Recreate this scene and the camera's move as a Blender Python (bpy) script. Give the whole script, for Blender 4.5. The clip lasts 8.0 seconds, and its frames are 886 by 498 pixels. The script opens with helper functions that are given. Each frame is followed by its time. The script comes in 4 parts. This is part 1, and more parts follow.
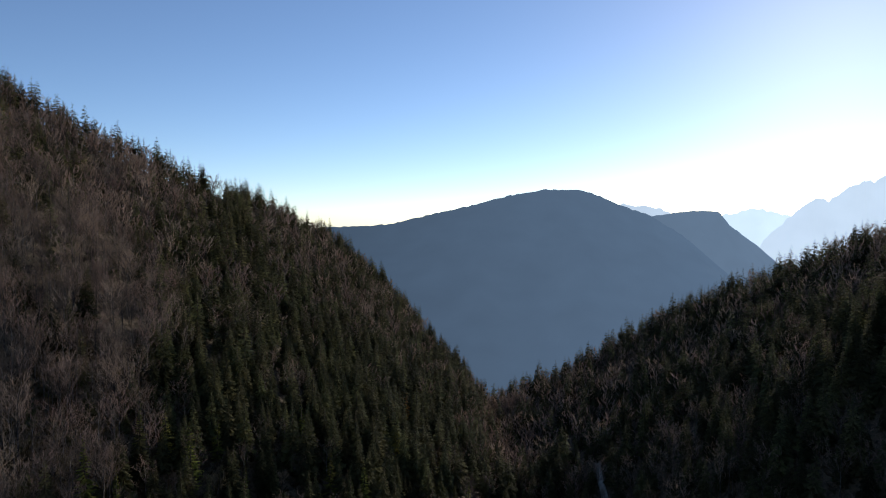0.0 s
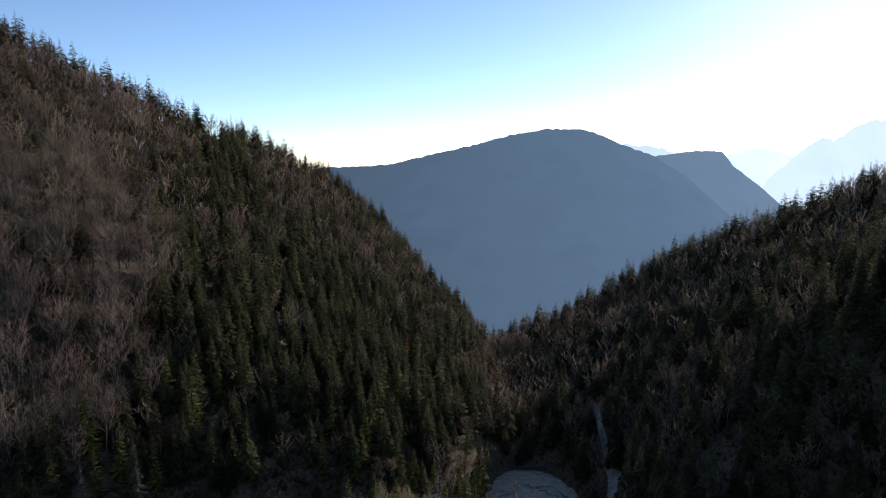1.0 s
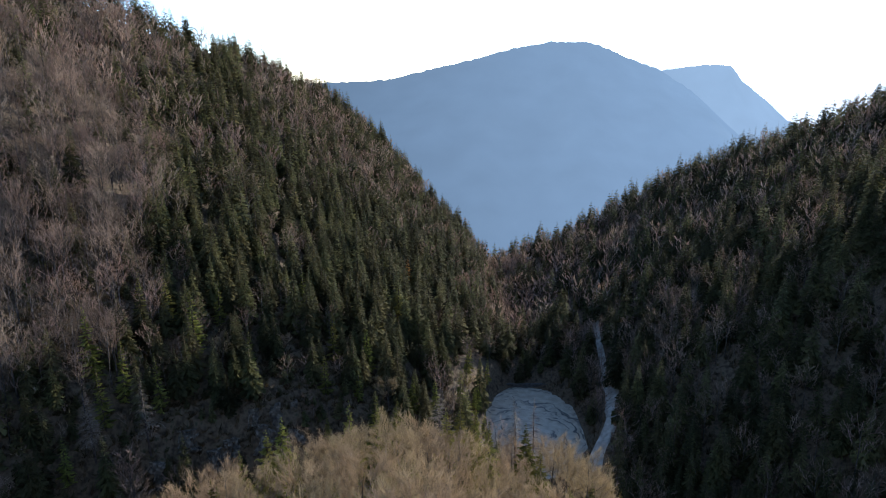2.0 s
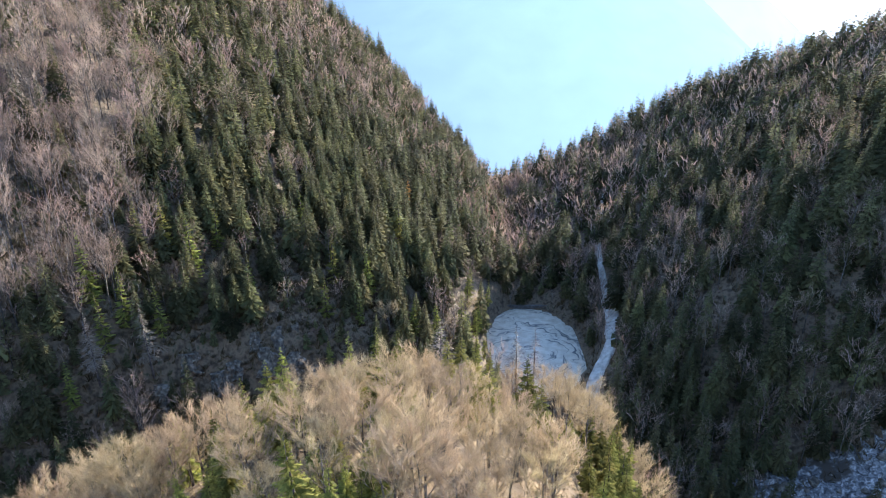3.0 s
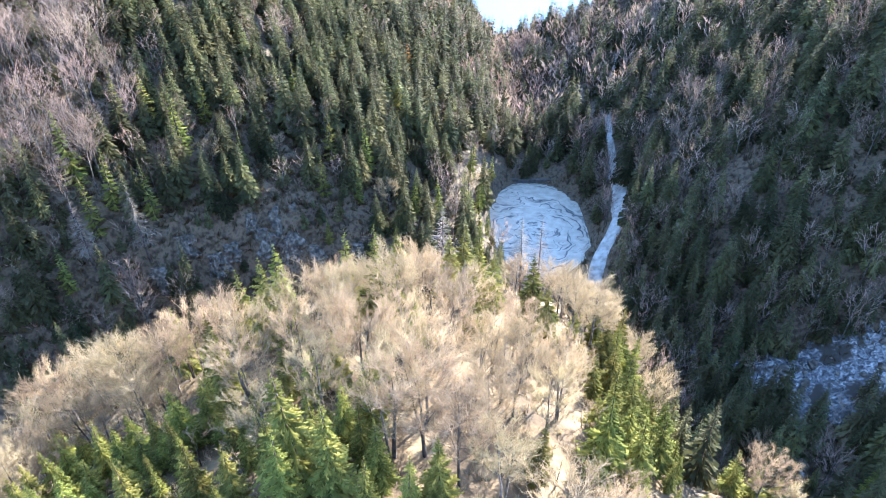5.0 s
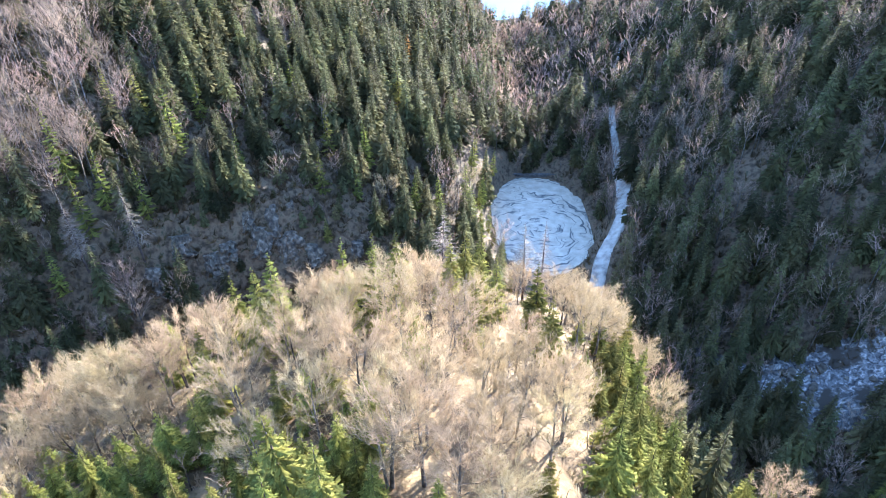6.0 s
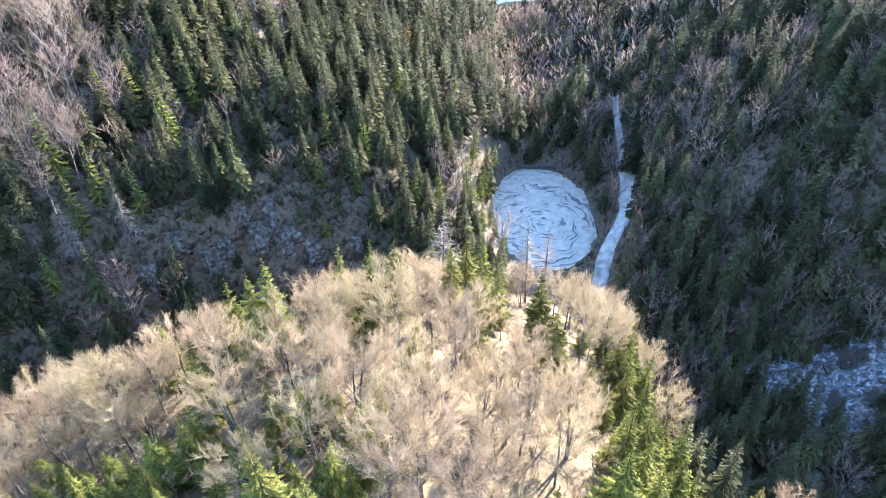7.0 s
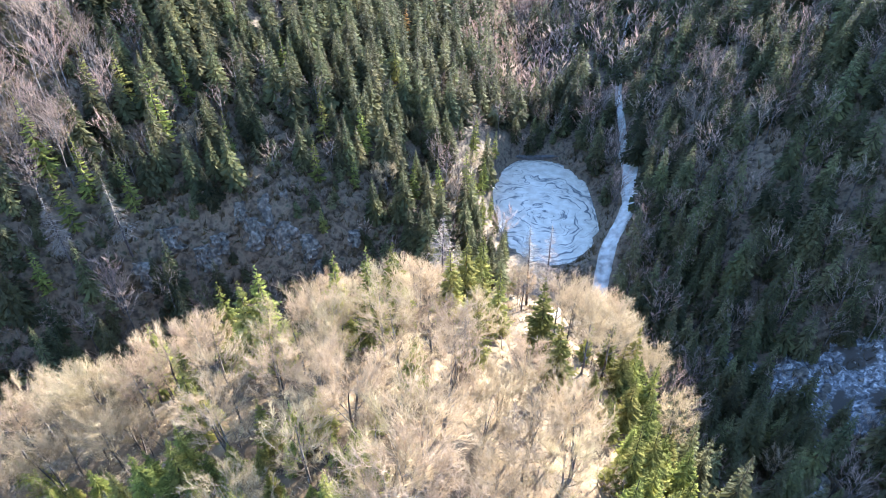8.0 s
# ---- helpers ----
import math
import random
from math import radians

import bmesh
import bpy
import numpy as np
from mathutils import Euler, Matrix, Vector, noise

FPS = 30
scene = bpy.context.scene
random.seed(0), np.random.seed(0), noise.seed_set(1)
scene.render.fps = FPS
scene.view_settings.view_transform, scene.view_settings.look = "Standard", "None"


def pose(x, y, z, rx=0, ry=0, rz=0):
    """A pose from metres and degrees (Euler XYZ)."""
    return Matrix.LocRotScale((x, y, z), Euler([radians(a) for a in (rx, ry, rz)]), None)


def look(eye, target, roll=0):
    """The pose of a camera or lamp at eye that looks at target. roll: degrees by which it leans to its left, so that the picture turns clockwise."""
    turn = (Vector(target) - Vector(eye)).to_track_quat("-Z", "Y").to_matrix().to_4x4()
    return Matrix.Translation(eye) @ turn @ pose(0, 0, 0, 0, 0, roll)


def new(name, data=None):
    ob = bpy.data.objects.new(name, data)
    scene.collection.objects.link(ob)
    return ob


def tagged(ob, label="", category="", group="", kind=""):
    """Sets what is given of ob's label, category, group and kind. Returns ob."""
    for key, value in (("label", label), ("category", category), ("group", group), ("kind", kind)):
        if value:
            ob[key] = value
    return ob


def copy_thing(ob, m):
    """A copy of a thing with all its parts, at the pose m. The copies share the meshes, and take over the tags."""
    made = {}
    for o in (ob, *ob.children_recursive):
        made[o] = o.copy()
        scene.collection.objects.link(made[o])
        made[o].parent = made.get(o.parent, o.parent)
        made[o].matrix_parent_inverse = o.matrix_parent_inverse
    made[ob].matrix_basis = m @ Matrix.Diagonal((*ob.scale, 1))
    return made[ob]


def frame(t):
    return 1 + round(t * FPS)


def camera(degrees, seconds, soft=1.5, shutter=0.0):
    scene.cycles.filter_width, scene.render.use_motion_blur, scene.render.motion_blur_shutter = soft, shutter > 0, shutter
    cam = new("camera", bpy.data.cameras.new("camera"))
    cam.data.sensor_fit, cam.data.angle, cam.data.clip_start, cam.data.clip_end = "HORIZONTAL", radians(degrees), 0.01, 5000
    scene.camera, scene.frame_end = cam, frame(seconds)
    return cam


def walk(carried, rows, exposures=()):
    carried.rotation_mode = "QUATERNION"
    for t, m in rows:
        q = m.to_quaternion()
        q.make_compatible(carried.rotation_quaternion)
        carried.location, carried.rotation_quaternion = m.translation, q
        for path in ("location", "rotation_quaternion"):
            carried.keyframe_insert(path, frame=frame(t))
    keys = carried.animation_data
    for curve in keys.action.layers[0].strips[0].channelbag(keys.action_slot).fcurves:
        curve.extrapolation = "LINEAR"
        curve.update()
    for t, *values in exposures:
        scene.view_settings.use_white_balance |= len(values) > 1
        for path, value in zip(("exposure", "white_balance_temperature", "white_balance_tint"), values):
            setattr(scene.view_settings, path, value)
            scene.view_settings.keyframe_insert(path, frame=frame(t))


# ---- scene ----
cam = camera(69.3, 8.0, soft=1.0)
EYE = 100.0
# seconds, east, north, up from the first eye, yaw, pitch, roll
ROWS = [
    (0.0, 0.0, 0.0, 0.0, 0.0, -2.5, 0.0),
    (0.5, 0.01, 2.43, 0.2, 0.01, -4.3, 0.02),
    (1.0, 0.05, 4.91, 0.42, 0.05, -7.8, 0.02),
    (1.5, 0.1, 7.44, 0.65, 0.08, -11.44, 0.05),
    (3.0, 0.09, 15.53, 1.42, 0.17, -22.49, 0.13),
    (3.5, 0.09, 18.21, 1.73, 0.22, -26.0, 0.13),
    (4.0, 0.09, 20.96, 2.07, 0.26, -29.5, 0.17),
    (4.5, 0.08, 23.72, 2.36, 0.31, -32.92, 0.19),
    (6.0, 0.05, 32.4, 3.37, 0.41, -35.96, 0.21),
    (6.5, 0.05, 35.17, 3.69, 0.46, -36.64, 0.22),
    (7.0, 0.05, 37.87, 3.99, 0.5, -37.35, 0.2),
    (7.5, 0.06, 40.59, 4.25, 0.5, -38.03, 0.2),
    (8.0, 0.08, 43.37, 4.53, 0.46, -38.75, 0.2),
]
EXPOSURES = [(0.0, -0.38, 6500, 10), (1.0, -0.06, 6500, 10), (1.7, 0.55, 6450, 10), (2.8, 2.3, 6400, 11), (3.5, 3.0, 6050, 10), (4.5, 3.45, 5850, 10), (8.0, 3.45, 5900, 11)]
walk(cam, [(t, pose(x, y, EYE + z, 90 + pitch, roll, yaw)) for t, x, y, z, yaw, pitch, roll in ROWS], EXPOSURES)

# ---- world and sun ----
SUN_AZ, SUN_EL = 32.3, 16.5
world = bpy.data.worlds.new("clear_autumn_sky")
scene.world = world
world.use_nodes = True
wt = world.node_tree
sky = wt.nodes.new("ShaderNodeTexSky")
sky.sky_type, sky.sun_disc = "NISHITA", False
sky.sun_elevation, sky.sun_rotation = radians(SUN_EL), radians(SUN_AZ)
sky.altitude, sky.air_density, sky.dust_density, sky.ozone_density = 900.0, 0.78, 0.2, 3.2
wt.nodes["Background"].inputs["Strength"].default_value = 0.187
cool = wt.nodes.new("ShaderNodeMix")
cool.data_type, cool.blend_type = "RGBA", "MULTIPLY"
cool.inputs["Factor"].default_value = 1.0
cool.inputs[7].default_value = (1.06, 1.0, 0.985, 1)
wt.links.new(sky.outputs[0], cool.inputs[6])
wt.links.new(cool.outputs[2], wt.nodes["Background"].inputs["Color"])
sun = new("sun", bpy.data.lights.new("sun", "SUN"))
sun.data.energy, sun.data.angle, sun.data.color = 4.8, radians(0.53), (1.0, 0.94, 0.85)
SUN_WAY = Vector((math.sin(radians(SUN_AZ)) * math.cos(radians(SUN_EL)), math.cos(radians(SUN_AZ)) * math.cos(radians(SUN_EL)), math.sin(radians(SUN_EL))))
sun.matrix_world = look(SUN_WAY * 900, (0, 0, 0))


# ---- materials ----
def material(name, colours, scale=1.0, detail=6.0, rough=0.9, bump=0.0, bump_scale=8.0, per_object=0.0, tint=False, specular=0.2, translucent=0.0, warm=0.488):
    """A noise-mottled rough surface of two or more colours; tint: varied by the mesh's own tint attribute."""
    m = bpy.data.materials.new(name)
    m.use_nodes = True
    nt = m.node_tree
    b = nt.nodes["Principled BSDF"]
    b.inputs["Roughness"].default_value = rough
    b.inputs["Specular IOR Level"].default_value = specular
    tc = nt.nodes.new("ShaderNodeTexCoord")
    geo = nt.nodes.new("ShaderNodeNewGeometry")
    no = nt.nodes.new("ShaderNodeTexNoise")
    no.inputs["Scale"].default_value, no.inputs["Detail"].default_value = scale, detail
    nt.links.new(geo.outputs["Position"], no.inputs["Vector"])
    ramp = nt.nodes.new("ShaderNodeValToRGB")
    el = ramp.color_ramp.elements
    n = len(colours)
    el[0].position, el[1].position = 0.3, 0.7
    while len(el) < n:
        el.new(0.5)
    for i, c in enumerate(colours):
        el[i].position = 0.3 + 0.4 * i / (n - 1)
        el[i].color = (*c, 1)
    nt.links.new(no.outputs["Fac"], ramp.inputs["Fac"])
    out = ramp.outputs["Color"]
    if per_object or tint:
        hsv = nt.nodes.new("ShaderNodeHueSaturation")
        mr = nt.nodes.new("ShaderNodeMapRange")
        mh = nt.nodes.new("ShaderNodeMapRange")
        amount = per_object or 0.45
        mr.inputs["To Min"].default_value, mr.inputs["To Max"].default_value = 1 - amount, 1 + amount
        mh.inputs["To Min"].default_value, mh.inputs["To Max"].default_value = warm, 0.515
        if tint:
            at = nt.nodes.new("ShaderNodeAttribute")
            at.attribute_name = "tint"
            src = at.outputs["Fac"]
        else:
            oi = nt.nodes.new("ShaderNodeObjectInfo")
            src = oi.outputs["Random"]
        mul = nt.nodes.new("ShaderNodeMath")
        mul.operation = "MULTIPLY"
        mul.inputs[1].default_value = 7.13
        fr = nt.nodes.new("ShaderNodeMath")
        fr.operation = "FRACT"
        nt.links.new(src, mul.inputs[0])
        nt.links.new(mul.outputs[0], fr.inputs[0])
        nt.links.new(src, mr.inputs["Value"])
        nt.links.new(fr.outputs[0], mh.inputs["Value"])
        nt.links.new(mr.outputs[0], hsv.inputs["Value"])
        nt.links.new(mh.outputs[0], hsv.inputs["Hue"])
        nt.links.new(out, hsv.inputs["Color"])
        out = hsv.outputs["Color"]
    nt.links.new(out, b.inputs["Base Color"])
    if bump:
        n2 = nt.nodes.new("ShaderNodeTexNoise")
        n2.inputs["Scale"].default_value, n2.inputs["Detail"].default_value = bump_scale, 8
        nt.links.new(geo.outputs["Position"], n2.inputs["Vector"])
        bp = nt.nodes.new("ShaderNodeBump")
        bp.inputs["Strength"].default_value, bp.inputs["Distance"].default_value = bump, 0.3
        nt.links.new(n2.outputs["Fac"], bp.inputs["Height"])
        nt.links.new(bp.outputs["Normal"], b.inputs["Normal"])
    if translucent:
        tr = nt.nodes.new("ShaderNodeBsdfTranslucent")
        nt.links.new(out, tr.inputs["Color"])
        mix = nt.nodes.new("ShaderNodeMixShader")
        mix.inputs["Fac"].default_value = translucent
        nt.links.new(b.outputs[0], mix.inputs[1])
        nt.links.new(tr.outputs[0], mix.inputs[2])
        nt.links.new(mix.outputs[0], nt.nodes["Material Output"].inputs["Surface"])
    return m


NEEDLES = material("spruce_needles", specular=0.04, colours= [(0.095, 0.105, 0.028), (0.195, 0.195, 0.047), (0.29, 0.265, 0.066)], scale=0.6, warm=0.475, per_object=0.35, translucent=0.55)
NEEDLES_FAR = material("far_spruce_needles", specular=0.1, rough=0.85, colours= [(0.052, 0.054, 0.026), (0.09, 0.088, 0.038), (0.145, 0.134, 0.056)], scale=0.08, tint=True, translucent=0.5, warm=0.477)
LARCH_FAR = material("larch_needles", [(0.3, 0.14, 0.03), (0.42, 0.22, 0.05)], 0.2, translucent=0.3)
BARK = material("grey_beech_bark", [(0.04, 0.032, 0.026), (0.09, 0.075, 0.06), (0.19, 0.165, 0.14)], 0.9, per_object=0.45)
TWIGS = material("beech_twigs", [(0.218, 0.158, 0.093), (0.35, 0.265, 0.16)], 0.4, per_object=0.22, translucent=0.4)
TWIGS_FAR = material("far_beech_twigs", specular=0.2, rough=0.8, colours= [(0.185, 0.124, 0.093), (0.305, 0.218, 0.163)], scale=0.05, tint=True, translucent=0.25)
DEAD = material("dead_spruce_twigs", [(0.13, 0.1, 0.074), (0.21, 0.168, 0.125)], 0.4, per_object=0.2)
SPRUCE_BARK = material("spruce_bark", [(0.05, 0.035, 0.028), (0.1, 0.075, 0.06)], 1.5)
FLOOR = material("forest_floor", [(0.034, 0.026, 0.016), (0.08, 0.057, 0.034), (0.14, 0.1, 0.06), (0.052, 0.052, 0.028)], 0.55, 14, bump=0.9, bump_scale=0.9)
SNOW = material("crusted_snow", [(0.17, 0.15, 0.12), (0.34, 0.31, 0.25), (0.46, 0.42, 0.34)], 0.35, 10, rough=0.6, bump=0.4, bump_scale=1.5)
ROCK = material("limestone", [(0.035, 0.03, 0.024), (0.1, 0.084, 0.062), (0.23, 0.195, 0.148)], 0.7, 14, bump=0.8, bump_scale=1.0)



def uneven_twigs(mat, amount):
    """Each twig lighter or darker than its neighbours."""
    nt = mat.node_tree
    b = nt.nodes["Principled BSDF"]
    old = b.inputs["Base Color"].links[0].from_socket
    geo = nt.nodes.new("ShaderNodeNewGeometry")
    mr = nt.nodes.new("ShaderNodeMapRange")
    mr.inputs["To Min"].default_value, mr.inputs["To Max"].default_value = 1 - amount, 1 + amount
    nt.links.new(geo.outputs["Random Per Island"], mr.inputs["Value"])
    hsv = nt.nodes.new("ShaderNodeHueSaturation")
    nt.links.new(mr.outputs[0], hsv.inputs["Value"])
    nt.links.new(old, hsv.inputs["Color"])
    for link in list(old.links):
        if link.to_node != hsv:
            nt.links.new(hsv.outputs["Color"], link.to_socket)


uneven_twigs(TWIGS, 0.32)
uneven_twigs(NEEDLES, 0.4)
uneven_twigs(NEEDLES_FAR, 0.35)


def grassy_knoll():
    """On the sunny knoll the litter gives way to dry grass and beech leaves."""
    nt = FLOOR.node_tree
    b = nt.nodes["Principled BSDF"]
    old = b.inputs["Base Color"].links[0].from_socket
    geo = nt.nodes.new("ShaderNodeNewGeometry")
    sep = nt.nodes.new("ShaderNodeSeparateXYZ")
    nt.links.new(geo.outputs["Position"], sep.inputs[0])
    south = nt.nodes.new("ShaderNodeMapRange")
    south.inputs["From Min"].default_value, south.inputs["From Max"].default_value = 165.0, 145.0
    low = nt.nodes.new("ShaderNodeMath")
    low.operation = "MINIMUM"
    low.inputs[1].default_value = 0.0
    nt.links.new(sep.outputs["X"], low.inputs[0])
    rim = nt.nodes.new("ShaderNodeMath")
    rim.operation = "MULTIPLY_ADD"
    rim.inputs[1].default_value = -0.66
    nt.links.new(low.outputs[0], rim.inputs[0])
    nt.links.new(sep.outputs["Y"], rim.inputs[2])
    nt.links.new(rim.outputs[0], south.inputs["Value"])
    east = nt.nodes.new("ShaderNodeMapRange")
    east.inputs["From Min"].default_value, east.inputs["From Max"].default_value = 48.0, 36.0
    nt.links.new(sep.outputs["X"], east.inputs["Value"])
    both = nt.nodes.new("ShaderNodeMath")
    both.operation = "MULTIPLY"
    nt.links.new(south.outputs[0], both.inputs[0])
    nt.links.new(east.outputs[0], both.inputs[1])
    no = nt.nodes.new("ShaderNodeTexNoise")
    no.inputs["Scale"].default_value, no.inputs["Detail"].default_value = 0.16, 12
    nt.links.new(geo.outputs["Position"], no.inputs["Vector"])
    ramp = nt.nodes.new("ShaderNodeValToRGB")
    el = ramp.color_ramp.elements
    el[0].position, el[0].color = 0.3, (0.04, 0.029, 0.017, 1)
    el[1].position, el[1].color = 0.7, (0.2, 0.138, 0.072, 1)
    el.new(0.5).color = (0.1, 0.064, 0.032, 1)
    nt.links.new(no.outputs["Fac"], ramp.inputs["Fac"])
    mix = nt.nodes.new("ShaderNodeMix")
    mix.data_type = "RGBA"
    nt.links.new(both.outputs[0], mix.inputs["Factor"])
    nt.links.new(old, mix.inputs[6])
    nt.links.new(ramp.outputs["Color"], mix.inputs[7])
    nt.links.new(mix.outputs[2], b.inputs["Base Color"])


grassy_knoll()


# ---- terrain ----
LEFT_CREST_X = [-420, -300, -262, -235, -200, -160, -120, -70, -10, 10, 40, 80]
LEFT_CREST_Y = [215, 345, 415, 450, 520, 620, 700, 720, 610, 595, 585, 570]
RIGHT_CREST_X = [30, 52, 108, 144, 203, 235, 277, 302, 360, 450]
RIGHT_CREST_Y = [600, 590, 540, 545, 525, 510, 460, 440, 400, 350]


BANK_X = [-160, -115, -85, -50, -25, -8, 0]
BANK_Y = [158, 183, 203, 221, 223, 210, 130]


def soft_max(a, b, k):
    return np.maximum(a, b) + k * np.log1p(np.exp(-np.abs(a - b) / k))


def ramp_up(v, k):
    """Zero below nought, v above it, rounded over k metres."""
    return k * np.logaddexp(0, v / k)


def wobble(x, y):
    return (np.sin(x / 23 + 0.7 * np.sin(y / 31)) * np.cos(y / 27 + 0.9 * np.sin(x / 19)) * 2.2
            + np.sin(x / 9.1 + y / 13.7 + 1.3) * np.cos(y / 8.3 - x / 17) * 0.9)


def land(x, y):
    """The height of the ground."""
    x, y = np.asarray(x, float), np.asarray(y, float)
    xl = np.clip(x, -330, 400)
    left = -25 - 0.58 * xl + 0.0006 * np.minimum(xl, 0) ** 2 + 0.1 * np.clip(y - 400, -210, 280) * np.clip(-xl / 160, 0, 1.1)
    left = left - 0.6 * ramp_up(x - 5, 6) * np.clip((y - 350) / 150, 0, 1)
    # the steep bank of the gorge behind the knoll faces away from the sun
    left = left - 1.1 * ramp_up(np.interp(x, BANK_X, BANK_Y) - y, 3)
    left = left - 0.3 * ramp_up(265 - y, 12) - 0.8 * ramp_up(y - np.interp(x, LEFT_CREST_X, LEFT_CREST_Y), 8) - 0.5 * ramp_up(-330 - x, 20)
    right = -14 + 0.57 * (x - 110) - 0.095 * (y - 342) + 25 * np.exp(-((x - 205) / 60) ** 2 - ((y - 245) / 60) ** 2)
    right = right - 0.5 * ramp_up(225 - y, 10) - 0.8 * ramp_up(y - np.interp(x, RIGHT_CREST_X, RIGHT_CREST_Y), 8)
    right = np.minimum(right, 260) - 12 * np.exp(-((x - 74) / 24) ** 2 - ((y - 275) / 38) ** 2)
    crest = np.interp(y, [-200, 0, 60, 88, 117, 140, 165, 185, 210, 320], [130, 64, 46, 37, 27, 16, 0, -16, -48, -170])
    xc = 2 + 0.15 * np.clip(y - 60, 0, 120)
    knoll = crest - 0.3 * ramp_up(xc - x, 8) - 0.55 * ramp_up(x - xc, 8) - 0.7 * ramp_up(x - xc - 34, 5)
    knoll = knoll - 0.8 * ramp_up(x - xc - 12, 5) - 0.2 * ramp_up(-25 - x, 6) * np.clip((125 - y) / 20, 0, 1)
    # a shoulder low on the eastern flank
    knoll = knoll + 34 * np.exp(-((x - 56) / 18) ** 2 - ((y - 85) / 16) ** 2)
    knoll = knoll - 0.7 * ramp_up(y - (162 + 0.64 * np.minimum(x, 0)), 6)
    floor = np.interp(y, [-300, 0, 165, 283, 440, 600, 900, 2300, 2600], [0, -25, -39, -50, -60, -84, -240, -560, -562])
    h = soft_max(soft_max(soft_max(left, right, 4), knoll, 3), floor, 3)
    h = h + wobble(x, y) * np.clip((900 - y) / 200, 0, 1)
    pond = np.clip((np.hypot((x - POND[0]) / POND[3], (y - POND[1]) / POND[4]) - 1.0) * 3.0, 0, 1)
    pond = pond * pond * (3 - 2 * pond)
    return h * pond + (POND[2] - 0.6) * (1 - pond)


POND = (40.0, 264.5, -49.5, 21.5, 37.0)
# ---- end terrain ----


# ---- mesh helpers ----
def tri_mesh(name, verts, tris, tint=None, smooth=False):
    """A mesh from arrays of corners and triangles."""
    me = bpy.data.meshes.new(name)
    verts, tris = np.asarray(verts, np.float32), np.asarray(tris, np.int32)
    me.vertices.add(len(verts))
    me.vertices.foreach_set("co", verts.ravel())
    me.loops.add(tris.size)
    me.loops.foreach_set("vertex_index", tris.ravel())
    me.polygons.add(len(tris))
    me.polygons.foreach_set("loop_start", np.arange(0, tris.size, 3, dtype=np.int32))
    if smooth:
        me.polygons.foreach_set("use_smooth", np.ones(len(tris), bool))
    if tint is not None:
        me.attributes.new("tint", "FLOAT", "POINT").data.foreach_set("value", np.asarray(tint, np.float32))
    me.update(calc_edges=True)
    return me


def part(name, me, mat, parent=None, label=""):
    ob = new(name, me)
    if mat is not None and not me.materials:
        me.materials.append(mat)
    if parent is not None:
        ob.parent = parent
    if label:
        tagged(ob, label)
    return ob


class Shape:
    """Corners and triangles gathered piece by piece."""

    def __init__(self):
        self.v, self.f = [], []

    def tri(self, *p):
        n = len(self.v)
        self.v.extend(p)
        self.f.append((n, n + 1, n + 2))

    def kite(self, a, left, right, tip):
        n = len(self.v)
        self.v.extend((a, left, right, tip))
        self.f.extend(((n, n + 2, n + 3), (n, n + 3, n + 1)))

    def tube(self, points, radii, sides=3):
        n = len(self.v)
        for i, (p, r) in enumerate(zip(points, radii)):
            d = (points[min(i + 1, len(points) - 1)] - points[max(i - 1, 0)]).normalized()
            a = d.orthogonal().normalized()
            b = d.cross(a)
            for k in range(sides):
                w = 2 * math.pi * k / sides
                self.v.append(p + (a * math.cos(w) + b * math.sin(w)) * r)
        for i in range(len(points) - 1):
            for k in range(sides):
                p, q = n + i * sides + k, n + i * sides + (k + 1) % sides
                self.f.extend(((p, q, q + sides), (p, q + sides, p + sides)))

    def arrays(self):
        return np.array([tuple(p) for p in self.v], np.float32), np.array(self.f, np.int32)

    def mesh(self, name):
        return tri_mesh(name, *self.arrays())


# ---- the ground: one sheet to the horizon ----
def stretched(lo, hi, step, far_lo, far_hi):
    mid = list(np.arange(lo, hi + step, step))
    s, a = step, mid[0]
    before = []
    while a > far_lo:
        s *= 1.25
        a -= s
        before.append(a)
    s, a = step, mid[-1]
    after = []
    while a < far_hi:
        s *= 1.25
        a += s
        after.append(a)
    return np.array(before[::-1] + mid + after)


def build_ground():
    gx, gy = stretched(-300, 330, 4.5, -4600, 4600), stretched(40, 730, 4.5, -4000, 4700)
    X, Y = np.meshgrid(gx, gy)
    verts = np.stack([X, Y, land(X, Y)], -1).reshape(-1, 3)
    n, m = len(gy), len(gx)
    i = (np.arange(n - 1)[:, None] * m + np.arange(m - 1)[None]).ravel()
    tris = np.concatenate([np.stack([i, i + 1, i + m + 1], -1), np.stack([i, i + m + 1, i + m], -1)])
    ob = part("ground", tri_mesh("ground", verts, tris, smooth=True), FLOOR)
    tagged(ob, "steep valley ground of brown leaf litter, moss and dry grass", "ground", kind="structure")


build_ground()


